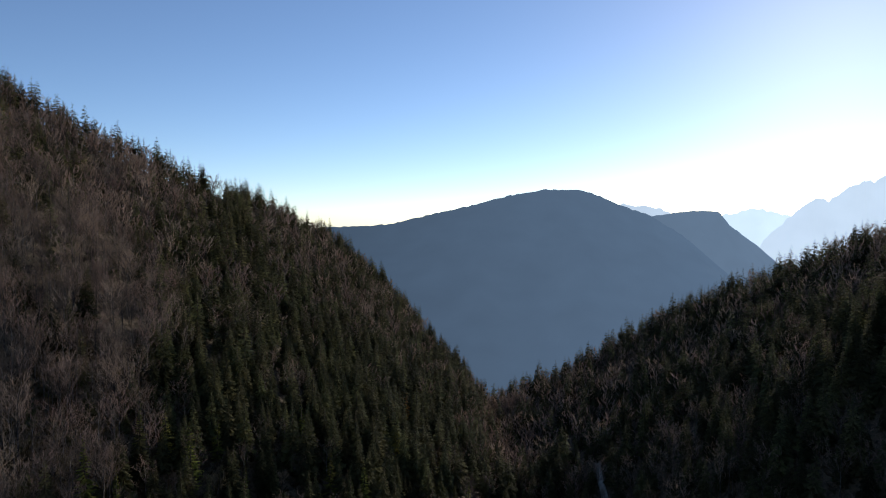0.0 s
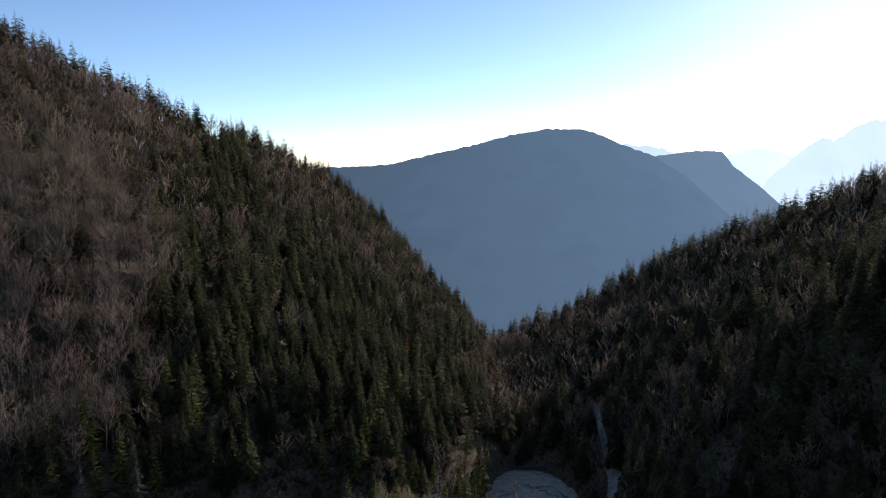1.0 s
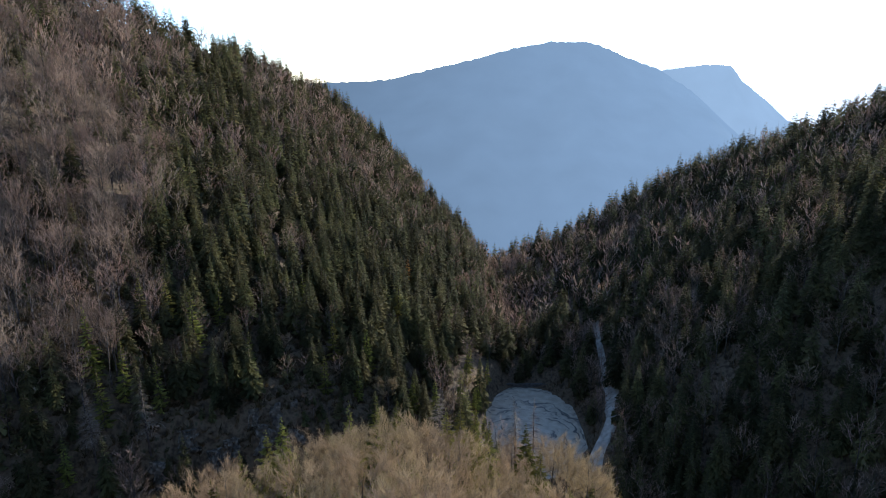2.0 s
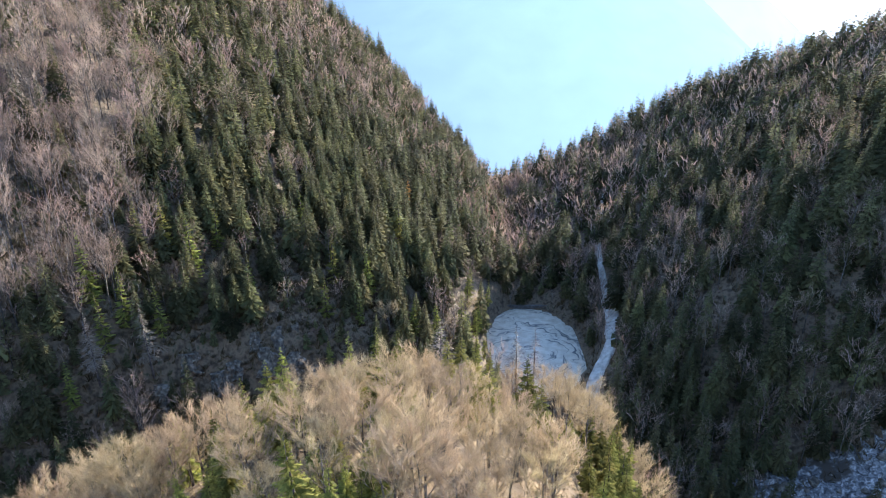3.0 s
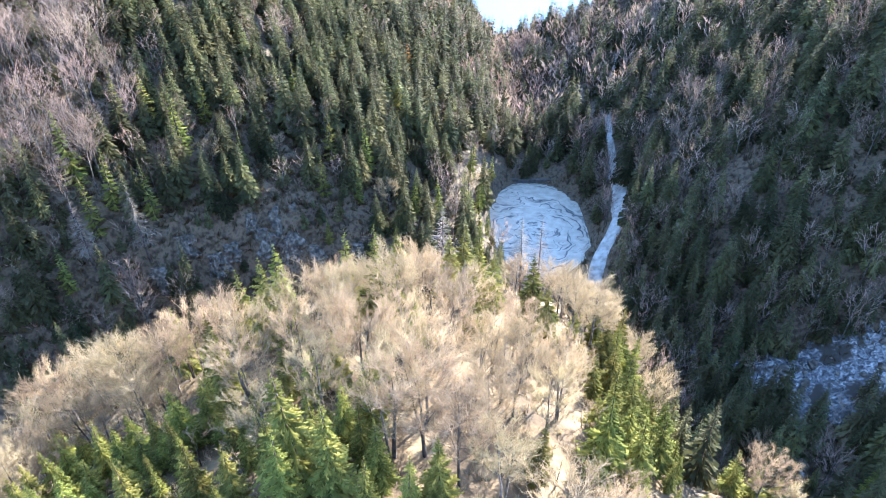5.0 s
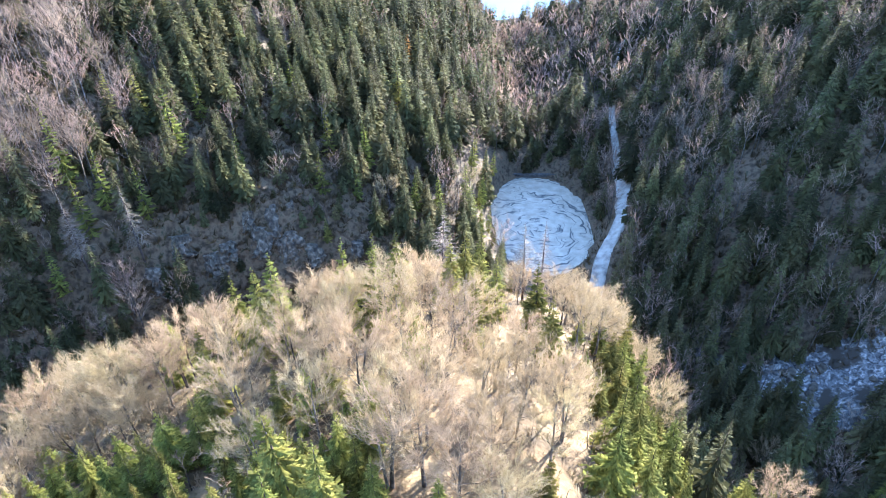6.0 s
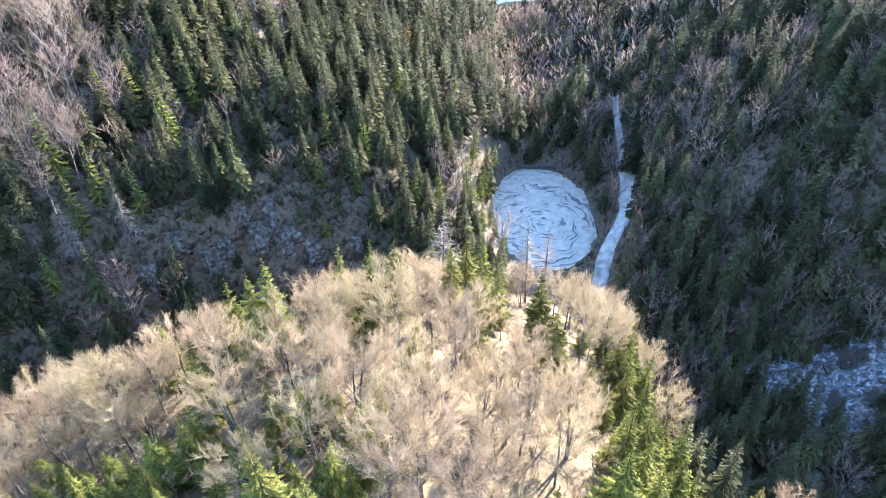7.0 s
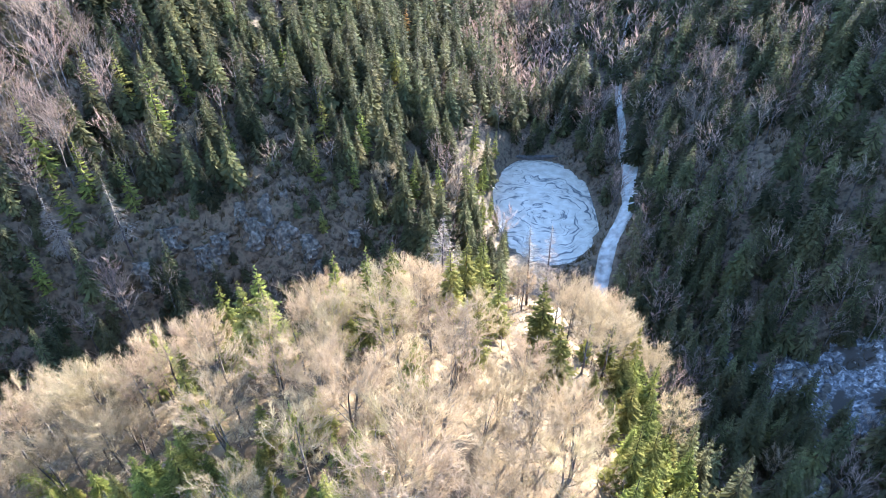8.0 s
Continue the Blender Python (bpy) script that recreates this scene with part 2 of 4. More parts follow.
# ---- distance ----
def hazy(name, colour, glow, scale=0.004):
    """Far slopes behind kilometres of bright air: that haze is painted on as emission."""
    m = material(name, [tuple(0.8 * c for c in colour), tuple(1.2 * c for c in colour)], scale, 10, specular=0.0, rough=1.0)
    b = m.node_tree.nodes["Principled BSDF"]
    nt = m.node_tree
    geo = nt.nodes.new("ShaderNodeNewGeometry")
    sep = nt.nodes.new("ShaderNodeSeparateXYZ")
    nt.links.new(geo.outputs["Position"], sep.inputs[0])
    # the painted haze grows stronger eastwards, to the sun's side
    sunward_glow = nt.nodes.new("ShaderNodeMapRange")
    sunward_glow.inputs["From Min"].default_value, sunward_glow.inputs["From Max"].default_value = -700.0, 1800.0
    sunward_glow.inputs["To Min"].default_value, sunward_glow.inputs["To Max"].default_value = 0.0, 1.0
    nt.links.new(sep.outputs["X"], sunward_glow.inputs["Value"])
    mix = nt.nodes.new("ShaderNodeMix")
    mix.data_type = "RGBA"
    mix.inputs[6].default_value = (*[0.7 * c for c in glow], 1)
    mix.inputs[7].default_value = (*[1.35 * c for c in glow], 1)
    nt.links.new(sunward_glow.outputs[0], mix.inputs["Factor"])
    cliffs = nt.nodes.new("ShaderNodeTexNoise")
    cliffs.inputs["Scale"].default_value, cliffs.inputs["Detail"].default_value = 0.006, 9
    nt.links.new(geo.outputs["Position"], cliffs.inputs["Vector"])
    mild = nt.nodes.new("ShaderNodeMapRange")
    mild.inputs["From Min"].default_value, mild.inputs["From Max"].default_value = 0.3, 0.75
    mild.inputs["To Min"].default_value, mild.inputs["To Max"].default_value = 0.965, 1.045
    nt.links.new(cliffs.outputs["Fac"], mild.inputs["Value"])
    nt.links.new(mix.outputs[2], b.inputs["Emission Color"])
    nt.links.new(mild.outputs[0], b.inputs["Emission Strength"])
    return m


def mountain(name, label, crest, far, depth, foot, mat, seed, rough=1.0, steps=260):
    """A ridge at a distance: crest gives bearing and rise, both as slopes from the first eye."""
    rng = np.random.default_rng(seed)
    cx = np.linspace(crest[0][0], crest[-1][0], steps)
    cz = np.interp(cx, [c[0] for c in crest], [c[1] for c in crest])
    ph = rng.uniform(0, 6.28, 12)
    rows = 40
    verts = []
    for j in range(rows):
        q = j / (rows - 1)
        y = far - depth * q
        for i in range(steps):
            x = cx[i] * far * (1 - 0.1 * q)
            top = 100 + cz[i] * far
            fold = sum(math.sin(x / far * (18 + 13 * k) + ph[k] + 2.2 * q) / (k + 1.5) for k in range(8)) * far * 0.012 * rough
            fine = sum(math.sin(x / far * (150 + 97 * k) + ph[k + 6]) for k in range(5)) * far * 0.00045 * rough
            z = foot + (top - foot) * (1 - q) ** 1.15 + (fine if j == 0 else 0)
            verts.append((x, y - fold * min(1, 4 * q), z + fold * 0.8 * math.sin(math.pi * q)))
    i = (np.arange(rows - 1)[:, None] * steps + np.arange(steps - 1)[None]).ravel()
    tris = np.concatenate([np.stack([i, i + steps, i + steps + 1], -1), np.stack([i, i + steps + 1, i + 1], -1)])
    ob = part(name, tri_mesh(name, verts, tris, smooth=True), mat)
    return tagged(ob, label, "mountain", kind="structure")


# the slopes themselves emit; paler glow imitates thicker, brighter air
HAZE_MID = hazy("blue_haze_glow", (0.02, 0.028, 0.032), (0.102, 0.16, 0.248))
HAZE_SIDE = hazy("pale_haze_glow", (0.02, 0.028, 0.032), (0.122, 0.184, 0.275))
HAZE_FAR = hazy("bright_haze_glow", (0.1, 0.12, 0.15), (0.56, 0.69, 0.84))
HAZE_FARTHEST = hazy("brightest_haze_glow", (0.1, 0.12, 0.15), (0.65, 0.82, 0.98))
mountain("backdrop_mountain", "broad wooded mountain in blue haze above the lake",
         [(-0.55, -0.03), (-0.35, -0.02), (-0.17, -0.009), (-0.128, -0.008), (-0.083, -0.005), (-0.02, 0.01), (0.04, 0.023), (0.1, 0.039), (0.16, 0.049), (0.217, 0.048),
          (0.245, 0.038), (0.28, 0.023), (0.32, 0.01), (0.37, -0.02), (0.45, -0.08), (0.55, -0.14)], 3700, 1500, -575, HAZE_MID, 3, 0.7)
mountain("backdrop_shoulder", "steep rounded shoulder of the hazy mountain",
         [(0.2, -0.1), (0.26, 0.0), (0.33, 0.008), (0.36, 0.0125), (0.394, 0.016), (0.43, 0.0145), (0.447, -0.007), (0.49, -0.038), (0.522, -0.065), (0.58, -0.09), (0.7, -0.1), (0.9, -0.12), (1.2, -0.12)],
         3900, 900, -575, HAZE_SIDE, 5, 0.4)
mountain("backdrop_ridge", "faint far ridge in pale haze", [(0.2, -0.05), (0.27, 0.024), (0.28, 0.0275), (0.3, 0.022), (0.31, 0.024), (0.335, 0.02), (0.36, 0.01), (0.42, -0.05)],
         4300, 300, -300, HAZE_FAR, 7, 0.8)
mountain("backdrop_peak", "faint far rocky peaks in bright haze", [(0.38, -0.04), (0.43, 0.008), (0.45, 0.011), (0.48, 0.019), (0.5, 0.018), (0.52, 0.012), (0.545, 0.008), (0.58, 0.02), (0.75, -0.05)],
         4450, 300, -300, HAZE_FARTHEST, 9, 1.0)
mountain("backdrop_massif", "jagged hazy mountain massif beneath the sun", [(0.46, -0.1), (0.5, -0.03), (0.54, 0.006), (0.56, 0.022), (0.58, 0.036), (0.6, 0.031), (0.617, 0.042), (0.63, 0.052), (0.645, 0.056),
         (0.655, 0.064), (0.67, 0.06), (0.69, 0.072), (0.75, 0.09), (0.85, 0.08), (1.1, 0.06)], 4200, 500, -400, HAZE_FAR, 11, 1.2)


# ---- trees ----
def spruce(seed, tall, wide, tiers, boughs, twigs, bare=0.06, sparse=0.0, dead=False, fan=0.3, sag=1.0, taper=1.0):
    """Trunk and crown of a spruce: whorls of drooping boughs; twigs: side sprays to a bough."""
    rng = random.Random(seed)
    trunk, crown = Shape(), Shape()
    lean = Vector((rng.uniform(-0.02, 0.02), rng.uniform(-0.02, 0.02), 0)) * tall
    spine = [Vector((0, 0, -1.0)), Vector((0, 0, tall * 0.5)) + lean * 0.4, Vector((0, 0, tall * 0.97)) + lean]
    trunk.tube(spine, [tall * 0.013, tall * 0.007, 0.015], 5 if twigs else 3)
    for i in range(tiers):
        q = (i + rng.uniform(-0.3, 0.3)) / (tiers - 1)
        q = min(max(q, 0), 1)
        z = tall * (bare + (0.985 - bare) * q)
        reach = wide * ((1 - q) ** taper * 0.96 + 0.035) * min(1, 0.55 + q * 3.5)
        for k in range(boughs):
            if rng.random() < sparse:
                continue
            w = 2 * math.pi * (k + rng.uniform(-0.35, 0.35)) / boughs + i * 1.3
            r = reach * rng.uniform(0.5, 1.25)
            out = Vector((math.cos(w), math.sin(w), 0))
            side = Vector((-math.sin(w), math.cos(w), 0))
            up = rng.uniform(-0.55, 0.55) * tall / tiers * (1 if twigs else 1.8)
            a = Vector((0, 0, min(z + up, tall * 0.99))) + lean * q
            droop = rng.uniform(0.22, 0.5) * (1 - 0.9 * q) * sag
            mid = a + out * r * 0.55 - Vector((0, 0, r * droop * 0.55 - 0.05 * r))
            tip = a + out * r - Vector((0, 0, r * droop * 0.9 - 0.06 * r))
            hang = Vector((0, 0, -0.16 * r - 0.1))
            b = r * rng.uniform(0.75, 1.1) * fan
            if not twigs:
                # a fan of needles: narrow at the stem, ragged at its outer end
                lift = Vector((0, 0, rng.uniform(-0.12, 0.12) * r))
                crown.tri(a + out * 0.1 * r, tip + side * b + lift + hang * 0.6, tip - side * b - lift + hang * 0.6)
                continue
            if dead:
                crown.tube([a, mid, tip], [0.05, 0.035, 0.012], 3)
            else:
                crown.kite(a, mid + side * b * 0.55 + hang, mid - side * b * 0.55 + hang, tip)
            for j in range(twigs):
                g = 0.25 + 0.72 * (j + rng.random()) / twigs
                base = a.lerp(mid, g / 0.55) if g < 0.55 else mid.lerp(tip, (g - 0.55) / 0.45)
                s = 1 if j % 2 else -1
                length = r * (0.42 - 0.2 * g) * rng.uniform(0.7, 1.3)
                end = base + (out * 0.75 + side * s * 0.8).normalized() * length + Vector((0, 0, -0.42 * length))
                half = (out * 0.5 - side * s * 0.5) * length * (0.09 if dead else 0.3)
                m = base.lerp(end, 0.55) + Vector((0, 0, -0.06 * length))
                crown.kite(base, m + half, m - half, end)
    return trunk, crown


def beech(seed, tall, wide, limbs, branches, twigs, sprays, thick=0.013, stems=1, start=0.35, gauge=1.0, fine=True):
    """Stems, limbs and the crown of bare twigs of a leafless broadleaf tree; all limbs of one far tree are one shape with its stem."""
    rng = random.Random(seed)
    stem_shapes, limb_shapes, crown = [], [], Shape()
    for s in range(stems):
        trunk = Shape()
        stem_shapes.append(trunk)
        w0 = rng.uniform(0, 6.28) + 6.28 * s / stems
        lean = Vector((math.cos(w0), math.sin(w0), 0)) * tall * (0.12 if stems > 1 else 0.03) * rng.uniform(0.5, 1.2)
        foot = Vector((math.cos(w0), math.sin(w0), 0)) * (0.35 if stems > 1 else 0)
        h = tall * (1 if s == 0 else rng.uniform(0.8, 0.98))
        spine = [foot + Vector((0, 0, -1.0))]
        for i in range(1, 5):
            q = i / 4
            spine.append(foot + lean * q ** 1.3 + Vector((rng.uniform(-1, 1), rng.uniform(-1, 1), 0)) * 0.02 * h * q + Vector((0, 0, h * 0.9 * q)))
        trunk.tube(spine, [h * thick * r for r in (1.15, 0.9, 0.7, 0.42, 0.08)], 5 if fine else 3)

        def along(q):
            g = q * 4
            i = min(int(g), 3)
            return spine[i].lerp(spine[i + 1], g - i)

        for i in range(limbs):
            q = start + (0.97 - start) * (i + rng.random() * 0.8) / limbs
            a = along(q)
            w = i * 2.4 + rng.uniform(-0.5, 0.5)
            out = Vector((math.cos(w), math.sin(w), 0))
            # a dome: low limbs reach far, high ones close in
            dome = (q - start) / (0.97 - start)
            reach = wide * (0.35 + 0.65 * math.sqrt(max(0.0, 1 - dome ** 2.2))) * rng.uniform(0.75, 1.1)
            top = h * (0.72 + 0.26 * dome) * rng.uniform(0.95, 1.03)
            rise = max(0.5, (top - a.z) * rng.uniform(0.7, 1.0))
            b = a + out * reach * 0.6 + Vector((0, 0, rise * 0.45))
            c = a + out * reach + Vector((rng.uniform(-0.2, 0.2), rng.uniform(-0.2, 0.2), rise))
            r0 = h * thick * 0.42 * (1.15 - q)
            if fine:
                limb = Shape()
                limb.tube([a, b, c], [r0, r0 * 0.6, 0.015], 3)
                limb_shapes.append(limb)
            else:
                trunk.tube([a, c], [r0, 0.03], 3)
            for k in range(branches):
                g = 0.2 + 0.8 * (k + rng.random()) / branches
                p = a.lerp(b, g * 2) if g < 0.5 else b.lerp(c, g * 2 - 1)
                v = Vector((rng.gauss(0, 1), rng.gauss(0, 1), rng.uniform(0.1, 1.5))).normalized()
                v = (v * 0.6 + out * 0.5 + Vector((0, 0, 0.7))).normalized()
                length = wide * (rng.uniform(0.28, 0.5) if fine else rng.uniform(0.35, 0.6))
                e = p + v * length
                if fine:
                    crown.tube([p, e], [0.04, 0.012], 3)
                else:
                    x = v.orthogonal().normalized() * 0.035 * gauge
                    crown.tri(p - x, p + x, e)
                for j in range(twigs):
                    p2 = p.lerp(e, 0.1 + 0.9 * (j + rng.random()) / twigs)
                    v2 = (v + Vector((rng.gauss(0, 0.45), rng.gauss(0, 0.45), rng.gauss(0.15, 0.3)))).normalized()
                    l2 = length * rng.uniform(0.4, 0.75)
                    x = v2.orthogonal().normalized()
                    if rng.random() < 0.5:
                        x = v2.cross(x)
                    x = x * (0.024 if fine else 0.03 * gauge)
                    e2 = p2 + v2 * l2
                    crown.tri(p2 - x, p2 + x, e2)
                    for n in range(sprays):
                        p3 = p2.lerp(e2, 0.15 + 0.8 * (n + rng.random()) / sprays)
                        v3 = (v2 + Vector((rng.gauss(0, 0.5), rng.gauss(0, 0.5), rng.gauss(0.12, 0.35)))).normalized()
                        y = v3.orthogonal().normalized() * (0.0155 if fine else 0.022 * gauge)
                        crown.tri(p3 - y, p3 + y, p3 + v3 * l2 * rng.uniform(0.5, 0.9))
    return stem_shapes, limb_shapes, crown


def far_beech(*args, **more):
    stem, _, crown = beech(*args, fine=False, **more)
    return stem[0], crown


def forest(name, label, spots, kinds, mats, seed):
    """One object for a stand too large to count. spots: x, y, kind, size, tint."""
    rng = np.random.default_rng(seed)
    verts, tris, tints, which = [], [], [], []
    base = 0
    for x, y, kind, size, tint in spots:
        templates = kinds[kind]
        (tv, tf), (cv, cf), leaf = templates[rng.integers(len(templates))]
        w = rng.uniform(0, 6.28)
        c, s = math.cos(w) * size, math.sin(w) * size
        z = float(land(x, y))
        for v, f, mi in ((tv, tf, 0 if leaf == 2 else 5), (cv, cf, leaf)):
            p = np.empty_like(v)
            p[:, 0] = v[:, 0] * c - v[:, 1] * s + x
            p[:, 1] = v[:, 0] * s + v[:, 1] * c + y
            p[:, 2] = v[:, 2] * size * (0.95 + 0.1 * tint) + z
            verts.append(p)
            tris.append(f + base)
            tints.append(np.full(len(v), tint))
            which.append(np.full(len(f), mi, np.int32))
            base += len(v)
    me = tri_mesh(name, np.concatenate(verts), np.concatenate(tris), np.concatenate(tints))
    for m in mats:
        me.materials.append(m)
    me.polygons.foreach_set("material_index", np.concatenate(which))
    return tagged(new(name, me), label, "forest", kind="stuff")


def templates(maker, leaf, count, *args, **more):
    made = [maker(100 * leaf + 7 * i + 1, *args, **more) for i in range(count)]
    return [(t.arrays(), c.arrays(), leaf) for t, c in made]


FAR_KINDS = {
    "spruce": templates(spruce, 1, 10, 21.5, 4.4, 40, 15, 0, fan=0.16, sag=1.2),
    "spruce_mid": templates(spruce, 1, 8, 21.5, 4.5, 30, 12, 0, fan=0.2, sag=1.2, taper=0.95),
    "gully_spruce": templates(spruce, 1, 6, 20.0, 3.4, 40, 14, 0, fan=0.14, sag=1.3),
    "crest_spruce": templates(spruce, 1, 7, 24.0, 4.0, 22, 9, 0, bare=0.2, sparse=0.2, fan=0.36, taper=0.62),
    "spruce_beyond": templates(spruce, 1, 8, 22.0, 4.6, 22, 10, 0, fan=0.28, sag=1.2, taper=0.9),
    "beech": templates(far_beech, 2, 9, 17.0, 4.6, 12, 3, 4, 3, gauge=1.15, start=0.35),
    "tall_beech": templates(far_beech, 2, 8, 23.0, 4.6, 15, 4, 4, 4, gauge=1.0, start=0.4),
    "beech_beyond": templates(far_beech, 2, 6, 17.0, 5.0, 8, 3, 4, 0, gauge=6.5, start=0.25),
    "low_spruce": templates(spruce, 1, 4, 7.0, 2.2, 16, 8, 0, fan=0.3),
    "low_beech": templates(far_beech, 2, 4, 5.5, 2.6, 6, 3, 4, 0, gauge=2.5, start=0.15),
    "dead": templates(spruce, 4, 3, 22.0, 2.8, 22, 8, 0, sparse=0.3, fan=0.12),
}
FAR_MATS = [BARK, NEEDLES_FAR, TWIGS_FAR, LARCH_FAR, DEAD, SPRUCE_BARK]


def bare_share(x, y):
    """How much of the wood is leafless: bands that run down the slopes."""
    n = 0.5 + 0.5 * math.sin(x / 37 + 1.1 * math.sin(y / 70)) * math.cos(y / 58 + 0.6)
    return n


STREAMS = [[(154, 160), (142, 158), (130, 156), (118, 155), (106, 156), (98, 157), (92, 157)], [(92, 158), (81, 167), (71, 174), (65, 178)], [(102, 153), (92, 141), (87, 128), (82, 110)]]
ROAD = [(106, 420), (97, 393), (90, 366), (82, 333), (78, 300), (76, 275), (72, 259), (69, 245), (64, 234), (58, 224), (54, 213), (50, 200)]
FOOTPATH = [(28, 160), (26, 152), (24, 146), (20, 140), (17, 134), (15, 127), (16, 120)]


CRAGS = ((-65, 208, 4, 7), (-60, 213, 4, 8), (-57, 210, 4, 7), (-67, 210, 3, 5), (-49, 212, 4, 6), (-45, 209, 3, 5), (-85, 196, 4, 5), (-77, 197, 4, 6), (-55, 219, 3, 5), (-72, 202, 3, 5), (-91, 186, 4, 6), (-34, 219, 3, 4))


def near_line(line, x, y):
    best = 1e9
    for (ax, ay), (bx, by) in zip(line, line[1:]):
        dx, dy = bx - ax, by - ay
        t = max(0, min(1, ((x - ax) * dx + (y - ay) * dy) / (dx * dx + dy * dy)))
        best = min(best, math.hypot(x - ax - t * dx, y - ay - t * dy))
    return best


def keep_out(x, y):
    if math.hypot((x - POND[0]) / (POND[3] + 2), (y - POND[1]) / (POND[4] + 2)) < 1:
        return True
    if 190 < y < 425 and near_line(ROAD, x, y) < (4.2 if y < 266 else 0.7):
        return True
    if y < 210 and any(near_line(w, x, y) < r for w, r in zip(STREAMS, (7.2, 3.6, 2.6))):
        return True
    if math.hypot(x - 92, (y - 503) * 0.6) < 8:
        return True
    if any(abs(x - a) < r + 1 and -9 < y - b < r for a, b, r, _ in CRAGS):
        return True
    return any(math.hypot(x - a, y - b) < 4.5 for a, b in TAKEN)


# single trees that stand out: place on the plan and height; larches, spruces and beeches by kind
KEY = {}
KEY["spruce_a"] = [
    (-16.3, 71.7, 21), (-12.4, 69.0, 17), (-28.4, 82.4, 11), (-39.1, 89.0, 14), (-42.6, 84.0, 11), (-35.9, 91.0, 14),
    (-75.3, 107.4, 11), (-69.3, 104.6, 10), (-48.6, 87.7, 9), (-39.5, 79.7, 9), (-10.2, 85.7, 14), (-12.7, 79.6, 13),
    (-17.5, 67.7, 15), (-7.5, 71.5, 12), (-8.4, 65.6, 12), (-4.0, 66.2, 12), (-15.8, 77.0, 12), (11.4, 77.2, 12),
    (-0.6, 68.9, 13), (-4.9, 105.7, 12), (-55, 83, 10), (-60, 90, 11), (-25, 72, 12), (-31, 75, 12),
    (-21, 76, 11),
]
KEY["spruce_b"] = [
    (-43.6, 113.4, 17), (-47.3, 141, 27), (-33.5, 126, 24), (-30.5, 121, 22), (-35.5, 124, 22), (-61.5, 135, 25),
    (-19, 124, 24), (-14, 125, 24), (-10.3, 133.1, 22), (3.4, 139.4, 19), (0.7, 133.5, 18), (6.7, 129.1, 15),
    (16.4, 121.5, 17), (18.2, 112.4, 16), (4.3, 113.9, 15), (9.0, 125.9, 15), (41, 141, 18), (36.8, 119, 17),
    (25.7, 93.8, 16), (21.7, 83.5, 17), (29.3, 96.5, 15), (37.6, 99.9, 16), (31, 104, 17), (28, 86, 14),
    (33, 91, 13), (45.3, 100.6, 14), (50.5, 96.5, 12), (47.5, 92.5, 12), (62.0, 84.0, 12), (57.5, 81.5, 11), (97.6, 117.1, 14), (7.2, 148, 19), (-38.5, 104, 17),
]
KEY["spruce_young"] = [
    (-25.0, 92.7, 6), (-22.1, 87.1, 6), (-27.1, 86.9, 7), (-33.0, 88.1, 7), (-13.8, 89.1, 7), (-11.9, 86.3, 6),
    (-10.2, 89.1, 8), (-15.5, 83.2, 6), (-5.2, 114.9, 7), (28.6, 101.5, 9), (22.9, 93.3, 8), (-32.1, 92.2, 8),
    (-24.2, 84.4, 6), (-77.1, 107.3, 8), (-68.1, 102.8, 8), (-18.8, 82.9, 6), (-67.6, 102.6, 8), (-41.1, 86.2, 8),
    (-13.0, 77.2, 7), (-13.9, 72.2, 7),
]
KEY["beech"] = [
    (-88, 128, 25), (-95, 126, 22), (-79.7, 131, 21), (-71, 118, 21), (-65, 116, 21), (-58.8, 126, 20),
    (-52, 113, 20), (-42.2, 118, 20), (-32.8, 105.5, 19), (-50, 120, 20), (-20.3, 120, 21), (-24.6, 116, 20),
    (-11.1, 119, 20), (-27.6, 111, 18), (-7.5, 111.1, 19), (-12.6, 95.1, 20), (-19.0, 101.7, 17), (-17.5, 88.5, 17),
    (-6.3, 99.1, 15), (-2.7, 114.0, 17), (1.2, 108.3, 17), (-24, 104, 17), (-66, 108, 19), (-84, 119, 21),
    (-76, 124, 21),
]
KEY["beech_b"] = [
    (-0.9, 95.7, 17), (-2.7, 85.8, 19), (-2.4, 78.2, 20), (-6.8, 77.5, 18), (3.9, 91.2, 16), (5.4, 118.0, 15),
    (11.1, 105.9, 15), (-6.2, 88.9, 17), (5.4, 80.9, 17), (1.5, 73.4, 18), (9.3, 89.5, 15), (16.3, 97.0, 15),
    (11.9, 98.7, 15), (25.8, 137.9, 17), (24.1, 119.6, 19), (28.9, 122.5, 20), (22.5, 128, 17), (33, 131, 17),
    (44.4, 121, 18), (48.5, 87.0, 15), (54.5, 85.0, 14), (-22.7, 80.7, 15), (-31.1, 96.6, 17), (-71.5, 96.4, 15), (7.2, 99.6, 14),
    (6.7, 72.2, 16), (14, 86, 15), (-5, 128, 17), (-78.5, 217.2, 14), (-60.1, 235.0, 11), (-21.2, 234.2, 15),
    (77.2, 129.2, 14), (81.2, 121.3, 13), (15.5, 277.0, 12), (9.0, 261.5, 13),
]
KEY["dead"] = [
    (-1.4, 150.0, 27), (17.6, 148.0, 22), (22.3, 152.0, 24), (2.4, 112.2, 17), (7.9, 91.6, 14),
    (-104.0, 178.1, 25), (-92.1, 187.2, 26),
]
